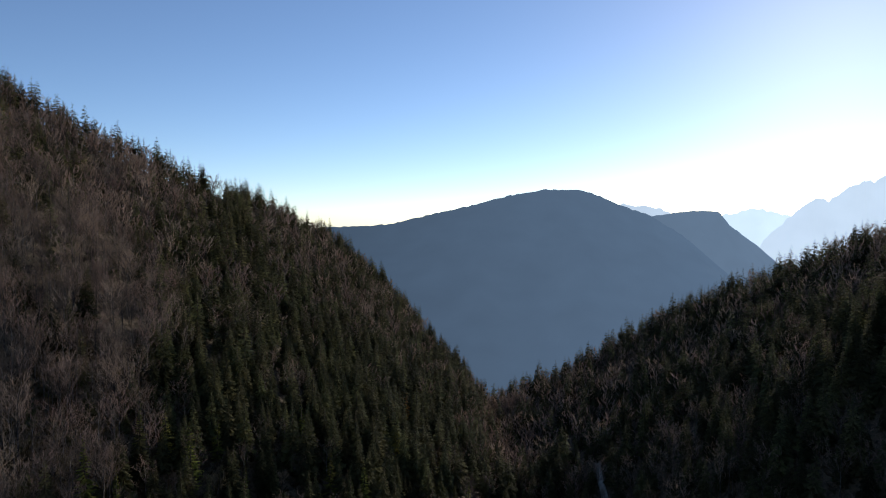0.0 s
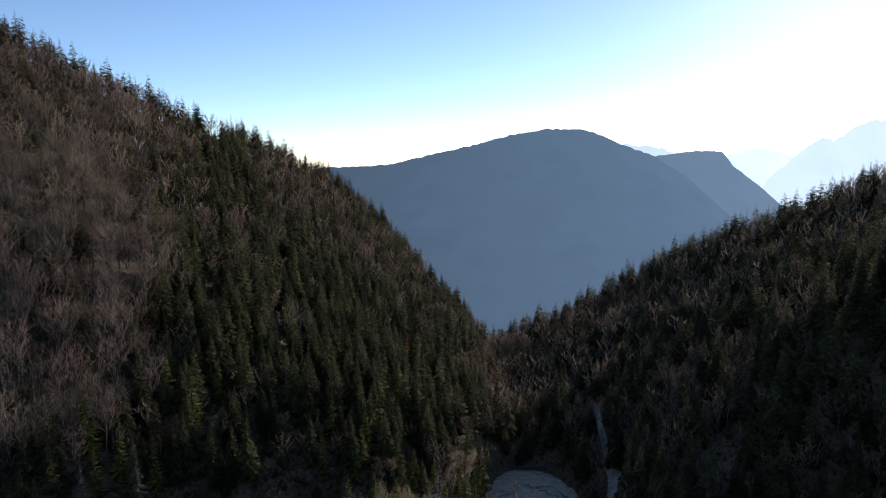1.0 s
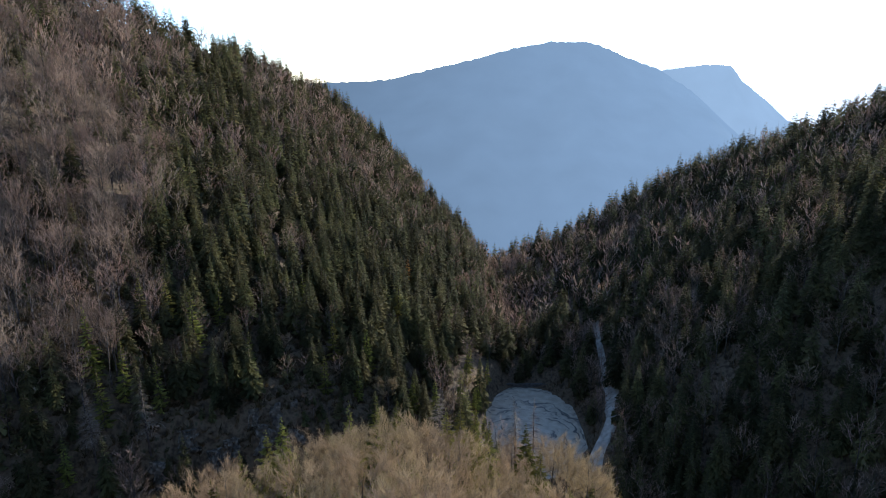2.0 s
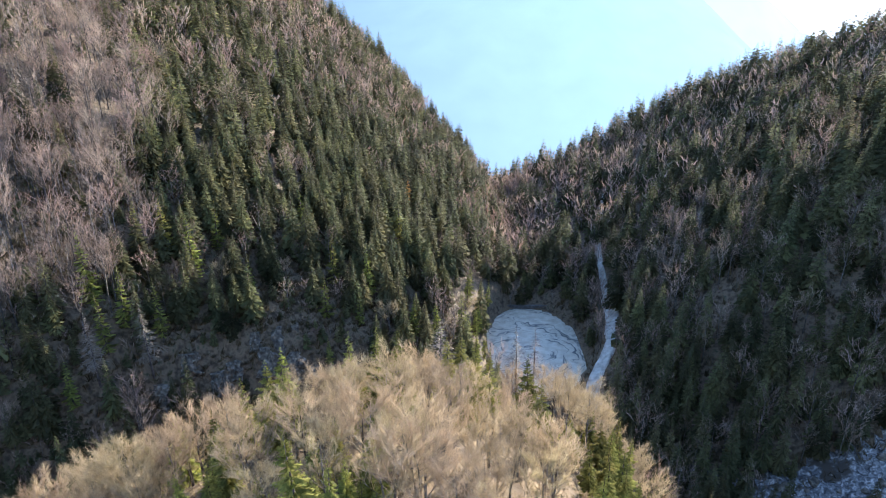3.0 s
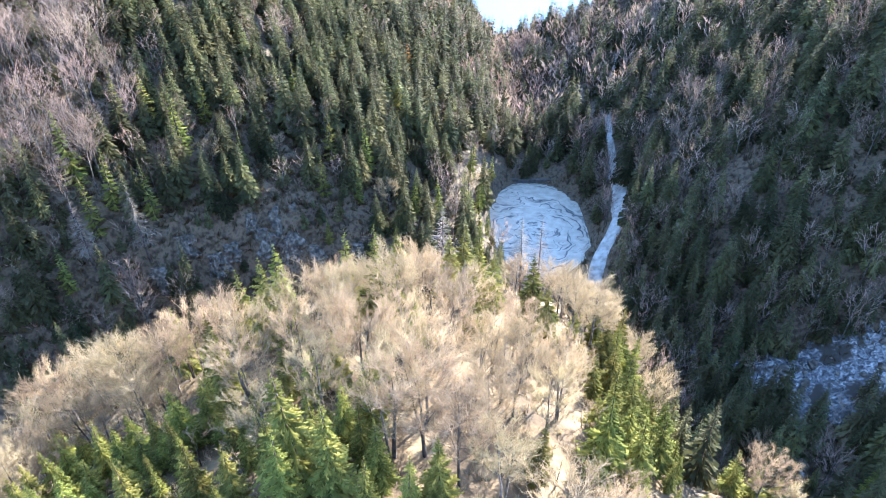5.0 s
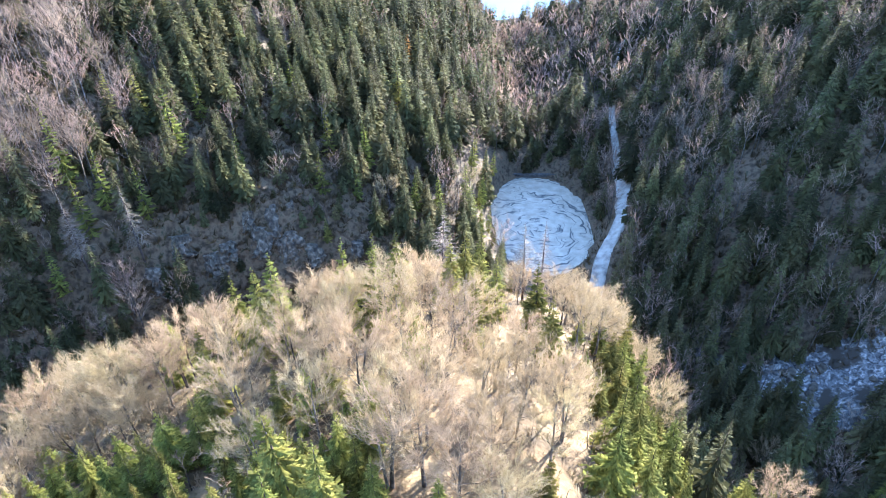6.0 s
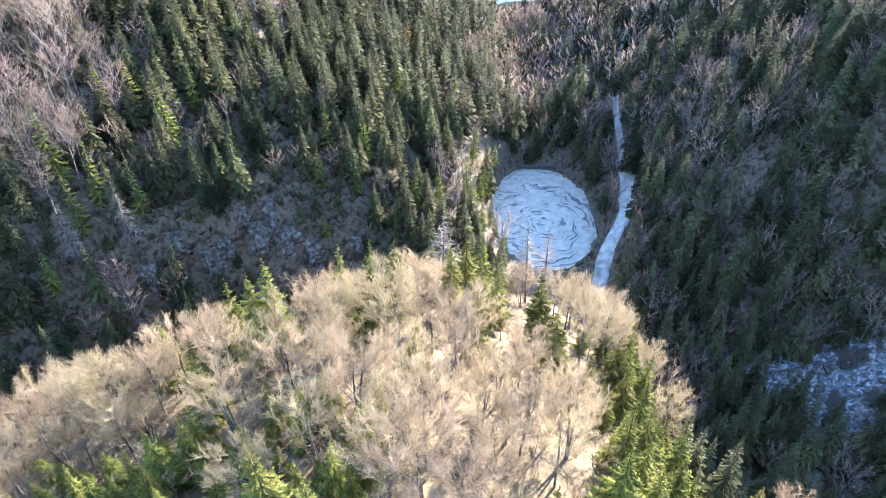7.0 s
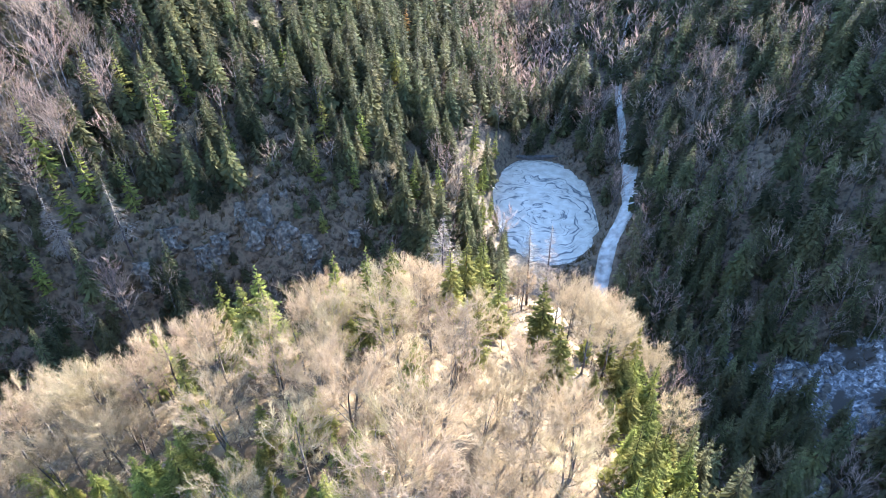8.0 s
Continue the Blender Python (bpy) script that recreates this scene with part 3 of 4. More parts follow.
KEY["mountain_spruce"] = [
    (-109.3, 192.7, 25), (-100.1, 192.0, 23), (-108.7, 171.2, 16), (-103.1, 184.3, 22), (-91.0, 195.9, 22), (-98.0, 224.9, 22),
    (-87.1, 217.5, 25), (-106.1, 219.9, 21), (-69.6, 223.0, 17), (-43.6, 243.6, 23), (-44.3, 227.8, 19), (-42.0, 216.1, 11),
    (-32.4, 231.9, 15), (-12.4, 236.6, 18), (-3.5, 243.2, 18), (-84.1, 234.7, 20), (-21.3, 294.7, 22), (-30.4, 248.1, 22),
    (-58.0, 262.2, 24), (16.5, 249.0, 14), (14.5, 266.0, 16), (10.0, 272.5, 18), (21.5, 235.0, 13), (12.5, 240.0, 17), (20.5, 291.5, 15),
    (13.2, 257.0, 15), (18.0, 242.0, 13), (16.5, 284.5, 15), (9.5, 249.5, 17), (7.0, 256.0, 18), (11.0, 281.0, 17),
]
KEY["orange"] = [
    (-21.2, 361.8, 17), (-60.5, 676.8, 14), (-64.9, 666.9, 12), (108.3, 385.0, 12), (-255.1, 375.1, 14), (-250.8, 373.4, 13),
]


TAKEN = [spot[:2] for spots in KEY.values() for spot in spots]


def stand(lo, hi, step, seed, rule):
    rng = random.Random(seed)
    spots = []
    y = lo[1]
    while y < hi[1]:
        x = lo[0]
        while x < hi[0]:
            px, py = x + rng.uniform(-0.9, 0.9) * step, y + rng.uniform(-0.9, 0.9) * step
            kind = rule(px, py, rng) if -0.7 * py - 20 < px < 0.7 * py + 20 else None
            if kind == "spruce" and 290 < py < 390:
                kind = "spruce_mid"
            elif kind in ("spruce", "beech") and py > 340:
                kind += "_beyond"
            if kind and not keep_out(px, py):
                size = rng.choice((0.5, 0.7, 0.85, 1.0, 1.12)) * rng.uniform(0.9, 1.12) * (0.95 if kind.startswith('beech') else 1)
                spots.append((px, py, kind, size, rng.random()))
            x += step
        y += step
    return spots


def knoll_edge(x):
    return 162 + 0.66 * min(x, 0)


def left_rule(x, y, rng):
    if y > np.interp(x, LEFT_CREST_X, LEFT_CREST_Y) + 10 or x > (20 if y < 302 else 75) or y < knoll_edge(x) + 26:
        return None
    if y < np.interp(x, BANK_X, BANK_Y) - 2 and x < -5:
        return None
    if -70 < x < -20 and y < np.interp(x, BANK_X, BANK_Y) + 14 and rng.random() < 0.6:
        return None
    if 12 < x < 72 and 302 < y < 365:
        return "spruce" if rng.random() < 0.75 else "beech"
    share = bare_share(x, y) * 0.3 - 0.06 + 0.7 * max(0, min(1, (-x - 0.36 * y + 34 * (bare_share(1.7 * x, 1.7 * y) - 0.5)) / 40)) + 0.3 * max(0, min(1, (y - 430) / 130)) + 0.65 * max(0, min(1, (x + 20 - np.interp(y, [240, 290, 350, 400, 450, 510], [0, 7, 13, 20, 23, 40])) / 32))
    if y > np.interp(x, LEFT_CREST_X, LEFT_CREST_Y) - 22:
        share *= 0.35
    if y < 240:
        share *= 0.45 if x > -104 else 1.2
    # dark gaps in the wood
    if x < -25 and bare_share(2.9 * x + 60, 2.3 * y) > 0.9 and rng.random() < 0.8:
        return rng.choice(("low_spruce", "beech"))
    if rng.random() < 0.004:
        return "dead"
    return "beech" if rng.random() < share else "spruce"


def thicket_rule(x, y, rng):
    edge = np.interp(x, BANK_X, BANK_Y)
    if not edge - 42 < y < edge + (14 if rng.random() < 0.45 else -1) or y < knoll_edge(x) + 12:
        return None
    return rng.choice(("low_spruce", "low_spruce", "low_spruce", "low_beech", None))


def bank_rule(x, y, rng):
    """Taller trees that stand on the steep bank of the gorge."""
    edge = np.interp(x, BANK_X, BANK_Y)
    if x > -68 or not edge - 34 < y < edge + 4 or y < knoll_edge(x) + 26:
        return None
    return rng.choice(("gully_spruce", "gully_spruce", "gully_spruce", "tall_beech", None))


def right_rule(x, y, rng):
    if y > np.interp(x, RIGHT_CREST_X, RIGHT_CREST_Y) + 10 or x < (62 if y < 330 else 76) or (y < 205 and x < 75):
        return None
    share = bare_share(x + 40, y + 30) * 0.5 + 0.2
    if y > np.interp(x, RIGHT_CREST_X, RIGHT_CREST_Y) - 22:
        share *= 0.5
    if rng.random() < 0.005:
        return "dead"
    return "beech" if rng.random() < share else "spruce"


def beech_belt_rule(x, y, rng):
    if x > -0.41 * y + 45 * (bare_share(1.3 * x + 20, 1.6 * y) - 0.5) or y < (194 if x < -101 + 5 * math.sin(y / 7) else 240 + 12 * math.sin(x / 9)) or y > np.interp(x, LEFT_CREST_X, LEFT_CREST_Y) - 5 or y < np.interp(x, BANK_X, BANK_Y) or rng.random() < (0.35 if x > -0.41 * y - 25 else 0.15):
        return None
    return "tall_beech" if y < 330 else "beech"


def crest_rule(x, y, rng):
    edge = np.interp(x, LEFT_CREST_X, LEFT_CREST_Y) if x < 45 else np.interp(x, RIGHT_CREST_X, RIGHT_CREST_Y)
    if not edge - 20 < y < edge + 4:
        return None
    return "crest_spruce" if rng.random() < 0.8 else "beech_beyond"


def gully_rule(x, y, rng):
    if x < 40 + (y - 100) * 0.15 or y > 215 or (x > 85 and y > 195):
        return None
    return "beech" if rng.random() < 0.25 else "gully_spruce"


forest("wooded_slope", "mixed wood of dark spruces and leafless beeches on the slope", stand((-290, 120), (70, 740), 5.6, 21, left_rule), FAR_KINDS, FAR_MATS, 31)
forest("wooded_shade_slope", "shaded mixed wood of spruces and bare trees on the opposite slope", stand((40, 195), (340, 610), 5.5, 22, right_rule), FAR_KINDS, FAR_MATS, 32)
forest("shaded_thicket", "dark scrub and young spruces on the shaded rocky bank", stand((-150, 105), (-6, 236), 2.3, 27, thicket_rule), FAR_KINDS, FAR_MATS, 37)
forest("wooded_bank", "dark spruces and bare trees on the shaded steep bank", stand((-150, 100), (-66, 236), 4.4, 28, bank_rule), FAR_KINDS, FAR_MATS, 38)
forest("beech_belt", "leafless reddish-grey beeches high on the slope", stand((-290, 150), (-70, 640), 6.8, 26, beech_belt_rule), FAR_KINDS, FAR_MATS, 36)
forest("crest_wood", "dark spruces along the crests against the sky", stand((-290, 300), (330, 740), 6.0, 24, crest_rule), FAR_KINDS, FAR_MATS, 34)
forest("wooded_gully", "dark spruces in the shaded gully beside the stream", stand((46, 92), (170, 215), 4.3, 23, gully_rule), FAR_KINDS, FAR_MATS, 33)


# ---- the knoll's trees ----
def tree(name, label, category, parts, mats, group):
    root = new(name)
    for n, shape, *own in parts:
        part(n, shape.mesh(n), own[0] if own else mats[0 if n == "trunk" else 1], root)
    root["tall"] = max(v.co.z for ob in root.children for v in ob.data.vertices)
    return tagged(root, label, category, group)


def beech_parts(made):
    stems, limbs, crown = made
    return [("trunk", s, BARK) for s in stems] + [("limb", s, BARK) for s in limbs] + [("crown", crown, TWIGS)]


def canopy(x, y):
    """The height to which the crowns on the knoll reach: the canopy falls away on all sides."""
    return 40.5 - (0.78 if y > 120 else 0.6) * (y - 120) - 0.42 * max(0, -x - 18) - 0.3 * max(0, x - 8)


def spread(x, y, tall, base, kind, rng, made):
    """Stands one tree of a kind at a place."""
    if kind in "by" and 100 < y < 165:
        tall = max(5.0, min(tall, canopy(x, y) - float(land(x, y))))
    pick = rng.choice(made[kind])
    s = tall / pick[1]
    m = pose(x, y, float(land(x, y)), rng.uniform(-2, 2), rng.uniform(-2, 2), rng.uniform(0, 360)) @ Matrix.Diagonal((s * base, s * base, s, 1))
    if pick[2]:
        # the first of a kind has a size of its own, which its copies do not take over
        copy_thing(pick[0], m @ Matrix.Diagonal((*[1 / v for v in pick[0].scale], 1)))
    else:
        pick[2] = True
        pick[0].matrix_basis = m


def kinds_of_tree():
    made = {"s": [], "b": [], "d": [], "m": [], "o": []}
    for i in range(5):
        tall = (23, 20, 17, 25, 15)[i]
        t = tree("spruce", "green spruce with drooping boughs on the sunny knoll", "tree", zip(("trunk", "crown"), spruce(40 + i, tall, (3.6, 3.3, 3.2, 3.9, 3.0)[i], 25, 9, 6, sparse=0.14)), (SPRUCE_BARK, NEEDLES), "spruces on the knoll")
        made["s"].append([t, t["tall"], False])
    for i in range(6):
        tall = (20, 18, 21, 17, 19, 16)[i]
        t = tree("beech", "leafless beech with a pale crown of fine twigs", "tree", beech_parts(beech(60 + i, tall, (5.6, 5.2, 5.4, 5.0, 5.2, 4.8)[i], (18, 17, 18, 10, 8, 16)[i], 7, 8, 6, stems=(1, 1, 1, 2, 3, 1)[i], start=(0.3, 0.26, 0.34, 0.3, 0.3, 0.24)[i])), [], "beeches on the knoll")
        made["b"].append([t, t["tall"], False])
    for i in range(3):
        tall = (22, 20, 24)[i]
        t = tree("bare_larch", "bare grey larch with thin twiggy boughs", "tree", zip(("trunk", "crown"), spruce(80 + i, tall, 4.0, 26, 8, 5, bare=0.25, sparse=0.3, dead=True)), (SPRUCE_BARK, DEAD), "bare larches")
        made["d"].append([t, t["tall"], False])
    for i in range(4):
        tall = (25, 22, 27, 20)[i]
        t = tree("hillside_spruce", "tall sunlit spruce at the foot of the wooded slope", "tree", zip(("trunk", "crown"), spruce(90 + i, tall, (3.6, 3.4, 3.8, 3.6)[i], 18, 8, 3)), (SPRUCE_BARK, NEEDLES), "spruces below the slope")
        made["m"].append([t, t["tall"], False])
    for i in range(2):
        t = tree("autumn_larch", "golden orange autumn larch among dark spruces", "tree", zip(("trunk", "crown"), spruce(97 + i, 18, 3.6, 16, 8, 2)), (SPRUCE_BARK, LARCH_FAR), "autumn larches")
        made["o"].append([t, t["tall"], False])
    return made



def plant_trees():
    rng = random.Random(5)
    made = kinds_of_tree()
    for kind, spots in KEY.items():
        for x, y, tall in spots:
            wide = rng.uniform(0.95, 1.18) if kind.startswith("beech") and y < 165 else rng.uniform(1.5, 2.0) if kind == "spruce_young" else rng.uniform(1.15, 1.45) if kind[0] == "s" else rng.uniform(1.0, 1.25)
            spread(x, y, tall, wide, kind[0], rng, made)
    # thickets of spruce on the knoll's two flanks
    grown = []
    for x0, x1, y0, y1, count in ((21, 45, 76, 130, 30), (46, 62, 74, 98, 16), (-62, -9, 66, 97, 48)):
        for _ in range(count * 6):
            px, py = rng.uniform(x0, x1), rng.uniform(y0, y1)
            if count <= 0 or (px > 33 + (py - 70) * 0.24 and x0 < 46) or abs(px) > 0.72 * py + 14 or (px > 0 and px < 24 + (110 - py) * 0.12):
                continue
            if any(math.hypot(px - a, py - b) < 3.1 for a, b in TAKEN + grown):
                continue
            grown.append((px, py))
            count -= 1
            spread(px, py, rng.uniform(6.5, 14), rng.uniform(1.05, 1.5), "s", rng, made)
    y = 63.0
    while y < 172:
        x = -110.0
        while x < 64:
            px, py = x + rng.uniform(-2.3, 2.3), y + rng.uniform(-2.3, 2.3)
            x += 5.5
            if abs(px) > 0.72 * py + 14 or py > knoll_edge(px) or px > 31 + (py - 70) * 0.24 or near_line(FOOTPATH, px, py) < 2.2:
                continue
            if any(math.hypot(px - a, py - b) < 4.7 for a, b in TAKEN) or any(math.hypot(px - a, py - b) < 4 for a, b in grown):
                continue
            # an open crown in front of each standing spruce
            if any(abs(px - a) < 6 and -3 < b - py < 12 for spots in (KEY["spruce_a"], KEY["spruce_b"]) for a, b, _ in spots) and rng.random() < (0.95 if py < 118 else 0.7):
                continue
            if any(abs(px - a) < 4.0 and 0 < py - b < 13 for a, b, _ in KEY["spruce_b"]):
                continue
            if 14 < px < 28 and 84 < py < 120 and rng.random() < 0.3 or (py < 76 and px < -5) or (-48 < px < -7 and py < 98 and rng.random() < 0.85):
                continue
            kind = "s" if rng.random() < (0.8 if px > 25 and py < 128 else 0.1) else "b"
            spread(px, py, rng.uniform(12.5, 20.5) if kind == "b" else rng.uniform(7, 17), rng.uniform(0.95, 1.15) if kind == "b" else rng.uniform(0.95, 1.3), kind, rng, made)
        y += 5.5


plant_trees()


def plant_undergrowth():
    """Brush, saplings and tufts of dry grass that cover the open ground."""
    rng = random.Random(81)
    dry = material("dry_brush", [(0.12, 0.088, 0.052), (0.24, 0.18, 0.105), (0.3, 0.24, 0.14)], 0.3, specular=0.05, tint=True, translucent=0.25)
    dark = material("bramble_and_fern", [(0.045, 0.034, 0.018), (0.092, 0.066, 0.034), (0.068, 0.064, 0.026)], 0.2, specular=0.05, tint=True, translucent=0.25)

    def tuft(tall, wide, blades):
        sh = Shape()
        for _ in range(blades):
            w, r = rng.uniform(0, 6.28), rng.uniform(0, 0.35) * wide
            foot = Vector((math.cos(w) * r, math.sin(w) * r, -0.15))
            v = rng.uniform(0, 6.28)
            tip = foot + Vector((math.cos(w) * wide * 0.6, math.sin(w) * wide * 0.6, tall * rng.uniform(0.5, 1.1)))
            side = Vector((math.cos(v), math.sin(v), 0)) * rng.uniform(0.03, 0.08) * wide
            sh.tri(foot - side, foot + side, tip)
        return sh.arrays()

    def scatter(name, label, x0, x1, y0, y1, count, kinds, mat, open_ground):
        verts, tris, tints, base = [], [], [], 0
        for _ in range(count):
            x, y = rng.uniform(x0, x1), rng.uniform(y0, y1)
            if not open_ground(x, y):
                continue
            v, f = rng.choice(kinds)
            w, k = rng.uniform(0, 6.28), rng.uniform(0.6, 1.4)
            c, q = math.cos(w) * k, math.sin(w) * k
            verts.append(np.stack([v[:, 0] * c - v[:, 1] * q + x, v[:, 0] * q + v[:, 1] * c + y, v[:, 2] * k + float(land(x, y))], -1))
            tris.append(f + base)
            tints.append(np.full(len(v), rng.random()))
            base += len(v)
        me = tri_mesh(name, np.concatenate(verts), np.concatenate(tris), np.concatenate(tints))
        me.materials.append(mat)
        tagged(new(name, me), label, "undergrowth", kind="stuff")

    brush = [tuft(1.8, 2.0, 16) for _ in range(6)] + [tuft(3.2, 1.6, 14) for _ in range(3)]
    grass = [tuft(0.5, 0.9, 14) for _ in range(6)] + [tuft(1.1, 1.1, 14) for _ in range(3)]

    def on_bank(x, y):
        return x > -0.75 * y - 10 and y > knoll_edge(x) + 8

    def on_knoll(x, y):
        return abs(x) < 0.72 * y + 14 and y < knoll_edge(x) + 8 and x < (33 + (y - 70) * 0.24 if y > 104 else 66) and near_line(FOOTPATH, x, y) > 1.0

    def in_gully(x, y):
        return not (math.hypot((x - POND[0]) / (POND[3] + 1), (y - POND[1]) / (POND[4] + 1)) < 1 or near_line(ROAD, x, y) < 3.2 or min(near_line(w, x, y) for w in STREAMS) < 4)

    scatter("bank_brush", "low brown brush on the steep shaded bank", -150, 14, 115, 262, 9000, brush, dark, on_bank)
    scatter("gully_brush", "low brown brush in the gully and round the pond", 38, 150, 95, 300, 4200, brush, dark, in_gully)
    scatter("knoll_grass", "tufts of pale dry grass and brush on the sunny knoll", -95, 66, 70, 165, 6200, grass, dry, on_knoll)


plant_undergrowth()


def plant_young():
    """Thin young beeches and bushes under the crowns."""
    rng = random.Random(77)
    made = {"y": []}
    for i in range(4):
        t = tree("young_beech", "young leafless beech in the knoll's undergrowth", "tree", beech_parts(beech(160 + i, 7.0, (2.6, 3.0, 2.2, 3.2)[i], 4, 5, 6, 5, stems=(1, 2, 1, 2)[i], start=0.15)), [], "young beeches")
        made["y"].append([t, t["tall"], False])
    for _ in range(170):
        x, y = rng.uniform(-85, 42), rng.uniform(74, 150)
        if y > knoll_edge(x) - 4 or x > 29 + (y - 70) * 0.22 or near_line(FOOTPATH, x, y) < 1.8:
            continue
        spread(x, y, rng.uniform(2.5, 8), rng.uniform(0.9, 1.5), "y", rng, made)


plant_young()


# ---- pond, road, stream ----
def ice_material():
    m = material("streaked_pond_ice", [(0.33, 0.285, 0.205), (0.5, 0.44, 0.33)], 0.3, 8, rough=0.45, bump=0.2)
    nt = m.node_tree
    b = nt.nodes["Principled BSDF"]
    old = b.inputs["Base Color"].links[0].from_socket
    geo = nt.nodes.new("ShaderNodeNewGeometry")
    sub = nt.nodes.new("ShaderNodeVectorMath")
    sub.operation = "SUBTRACT"
    sub.inputs[1].default_value = (POND[0] - 4, POND[1] - 6, POND[2])
    nt.links.new(geo.outputs["Position"], sub.inputs[0])
    big = nt.nodes.new("ShaderNodeTexNoise")
    big.inputs["Scale"].default_value = 0.09
    nt.links.new(geo.outputs["Position"], big.inputs["Vector"])
    sep = nt.nodes.new("ShaderNodeSeparateXYZ")
    nt.links.new(sub.outputs[0], sep.inputs[0])
    ang = nt.nodes.new("ShaderNodeMath")
    ang.operation = "ARCTAN2"
    nt.links.new(sep.outputs["X"], ang.inputs[0])
    nt.links.new(sep.outputs["Y"], ang.inputs[1])
    rad = nt.nodes.new("ShaderNodeVectorMath")
    rad.operation = "LENGTH"
    nt.links.new(sub.outputs[0], rad.inputs[0])
    shift = nt.nodes.new("ShaderNodeMath")
    shift.operation = "MULTIPLY_ADD"
    shift.inputs[1].default_value = 22.0
    nt.links.new(big.outputs["Fac"], shift.inputs[0])
    nt.links.new(rad.outputs["Value"], shift.inputs[2])
    com = nt.nodes.new("ShaderNodeCombineXYZ")
    nt.links.new(shift.outputs[0], com.inputs["X"])
    turn = nt.nodes.new("ShaderNodeMath")
    turn.operation = "MULTIPLY"
    turn.inputs[1].default_value = 2.6
    nt.links.new(ang.outputs[0], turn.inputs[0])
    nt.links.new(turn.outputs[0], com.inputs["Y"])
    streak = nt.nodes.new("ShaderNodeTexNoise")
    streak.inputs["Scale"].default_value, streak.inputs["Detail"].default_value, streak.inputs["Distortion"].default_value = 0.55, 12, 0.7
    nt.links.new(com.outputs[0], streak.inputs["Vector"])
    ramp = nt.nodes.new("ShaderNodeValToRGB")
    ramp.color_ramp.elements[0].position, ramp.color_ramp.elements[1].position = 0.36, 0.46
    nt.links.new(streak.outputs["Fac"], ramp.inputs["Fac"])
    mix = nt.nodes.new("ShaderNodeMix")
    mix.data_type = "RGBA"
    mix.inputs[6].default_value = (0.075, 0.078, 0.07, 1)
    nt.links.new(ramp.outputs["Color"], mix.inputs["Factor"])
    nt.links.new(old, mix.inputs[7])
    nt.links.new(mix.outputs[2], b.inputs["Base Color"])
    return m


def build_pond():
    rng = random.Random(3)
    v, f = [(POND[0], POND[1], POND[2])], []
    n = 72
    for ring, q in enumerate((0.5, 0.85, 1.0)):
        for k in range(n):
            w = 2 * math.pi * k / n
            r = q * (1.02 + 0.03 * math.sin(3 * w + 1) + 0.02 * math.sin(7 * w) + (rng.uniform(-0.015, 0.015) if ring == 2 else 0))
            c, t = math.cos(w), math.sin(w)
            v.append((POND[0] + POND[3] * r * math.copysign(abs(c) ** 0.9, c), POND[1] + POND[4] * r * math.copysign(abs(t) ** 0.9, t), POND[2]))
    for k in range(n):
        f.append((0, 1 + k, 1 + (k + 1) % n))
        for ring in range(2):
            a, b = 1 + ring * n + k, 1 + ring * n + (k + 1) % n
            f.extend(((a, a + n, b + n), (a, b + n, b)))
    ob = part("pond", tri_mesh("pond", v, f), ice_material())
    tagged(ob, "frozen pond with wind-streaked snow over dark ice", "pond", kind="structure")


def ribbon(name, label, category, line, wide, lift, mat, seed, ragged=0.06):
    """A strip that lies along a line on the ground."""
    rng = random.Random(seed)
    pts = []
    for i in range(len(line) - 1):
        p = [Vector((*line[max(0, min(len(line) - 1, i + d))], 0)) for d in (-1, 0, 1, 2)]
        for k in range(10):
            t = k / 10
            pts.append(0.5 * (2 * p[1] + (p[2] - p[0]) * t + (2 * p[0] - 5 * p[1] + 4 * p[2] - p[3]) * t * t + (3 * p[1] - p[0] - 3 * p[2] + p[3]) * t ** 3))
    v, f = [], []
    for i, p in enumerate(pts):
        d = (pts[min(i + 1, len(pts) - 1)] - pts[max(i - 1, 0)]).normalized()
        side = Vector((d.y, -d.x, 0))
        half = wide / 2 * rng.uniform(1 - ragged, 1 + ragged) * (0.55 if p.y > 290 else 1.0)
        zc = float(land(p.x, p.y))
        for k in (-1.25, -1, -0.4, 0.4, 1, 1.25):
            q = p + side * half * k
            z = max(float(land(q.x, q.y)), zc - 0.5) + lift if abs(k) <= 1 else float(land(q.x, q.y)) - 0.4
            v.append((q.x, q.y, z))
    for i in range(len(pts) - 1):
        for k in range(5):
            a = 6 * i + k
            f.extend(((a, a + 1, a + 7), (a, a + 7, a + 6)))
    return tagged(part(name, tri_mesh(name, v, f, smooth=True), mat), label, category, kind="structure")


build_pond()
ribbon("road", "snow-covered forest road winding down the valley", "road", ROAD, 4.6, 0.35, SNOW, 1)
PATH_EARTH = material("trodden_dry_grass", [(0.13, 0.1, 0.065), (0.21, 0.17, 0.115)], 0.5, 10, bump=0.3)
ribbon("footpath", "pale trodden footpath through dry grass on the knoll", "path", FOOTPATH, 1.3, 0.1, PATH_EARTH, 2)
ribbon("snow_patch", "small snowy clearing among the trees", "snow patch", [(86, 506), (92, 504), (97, 507)], 7.0, 0.4, SNOW, 8)
PATCHY = material("snow_between_stones", [(0.03, 0.03, 0.03), (0.09, 0.088, 0.082), (0.2, 0.195, 0.18), (0.48, 0.44, 0.37)], 0.8, 15, bump=0.6, bump_scale=0.8)


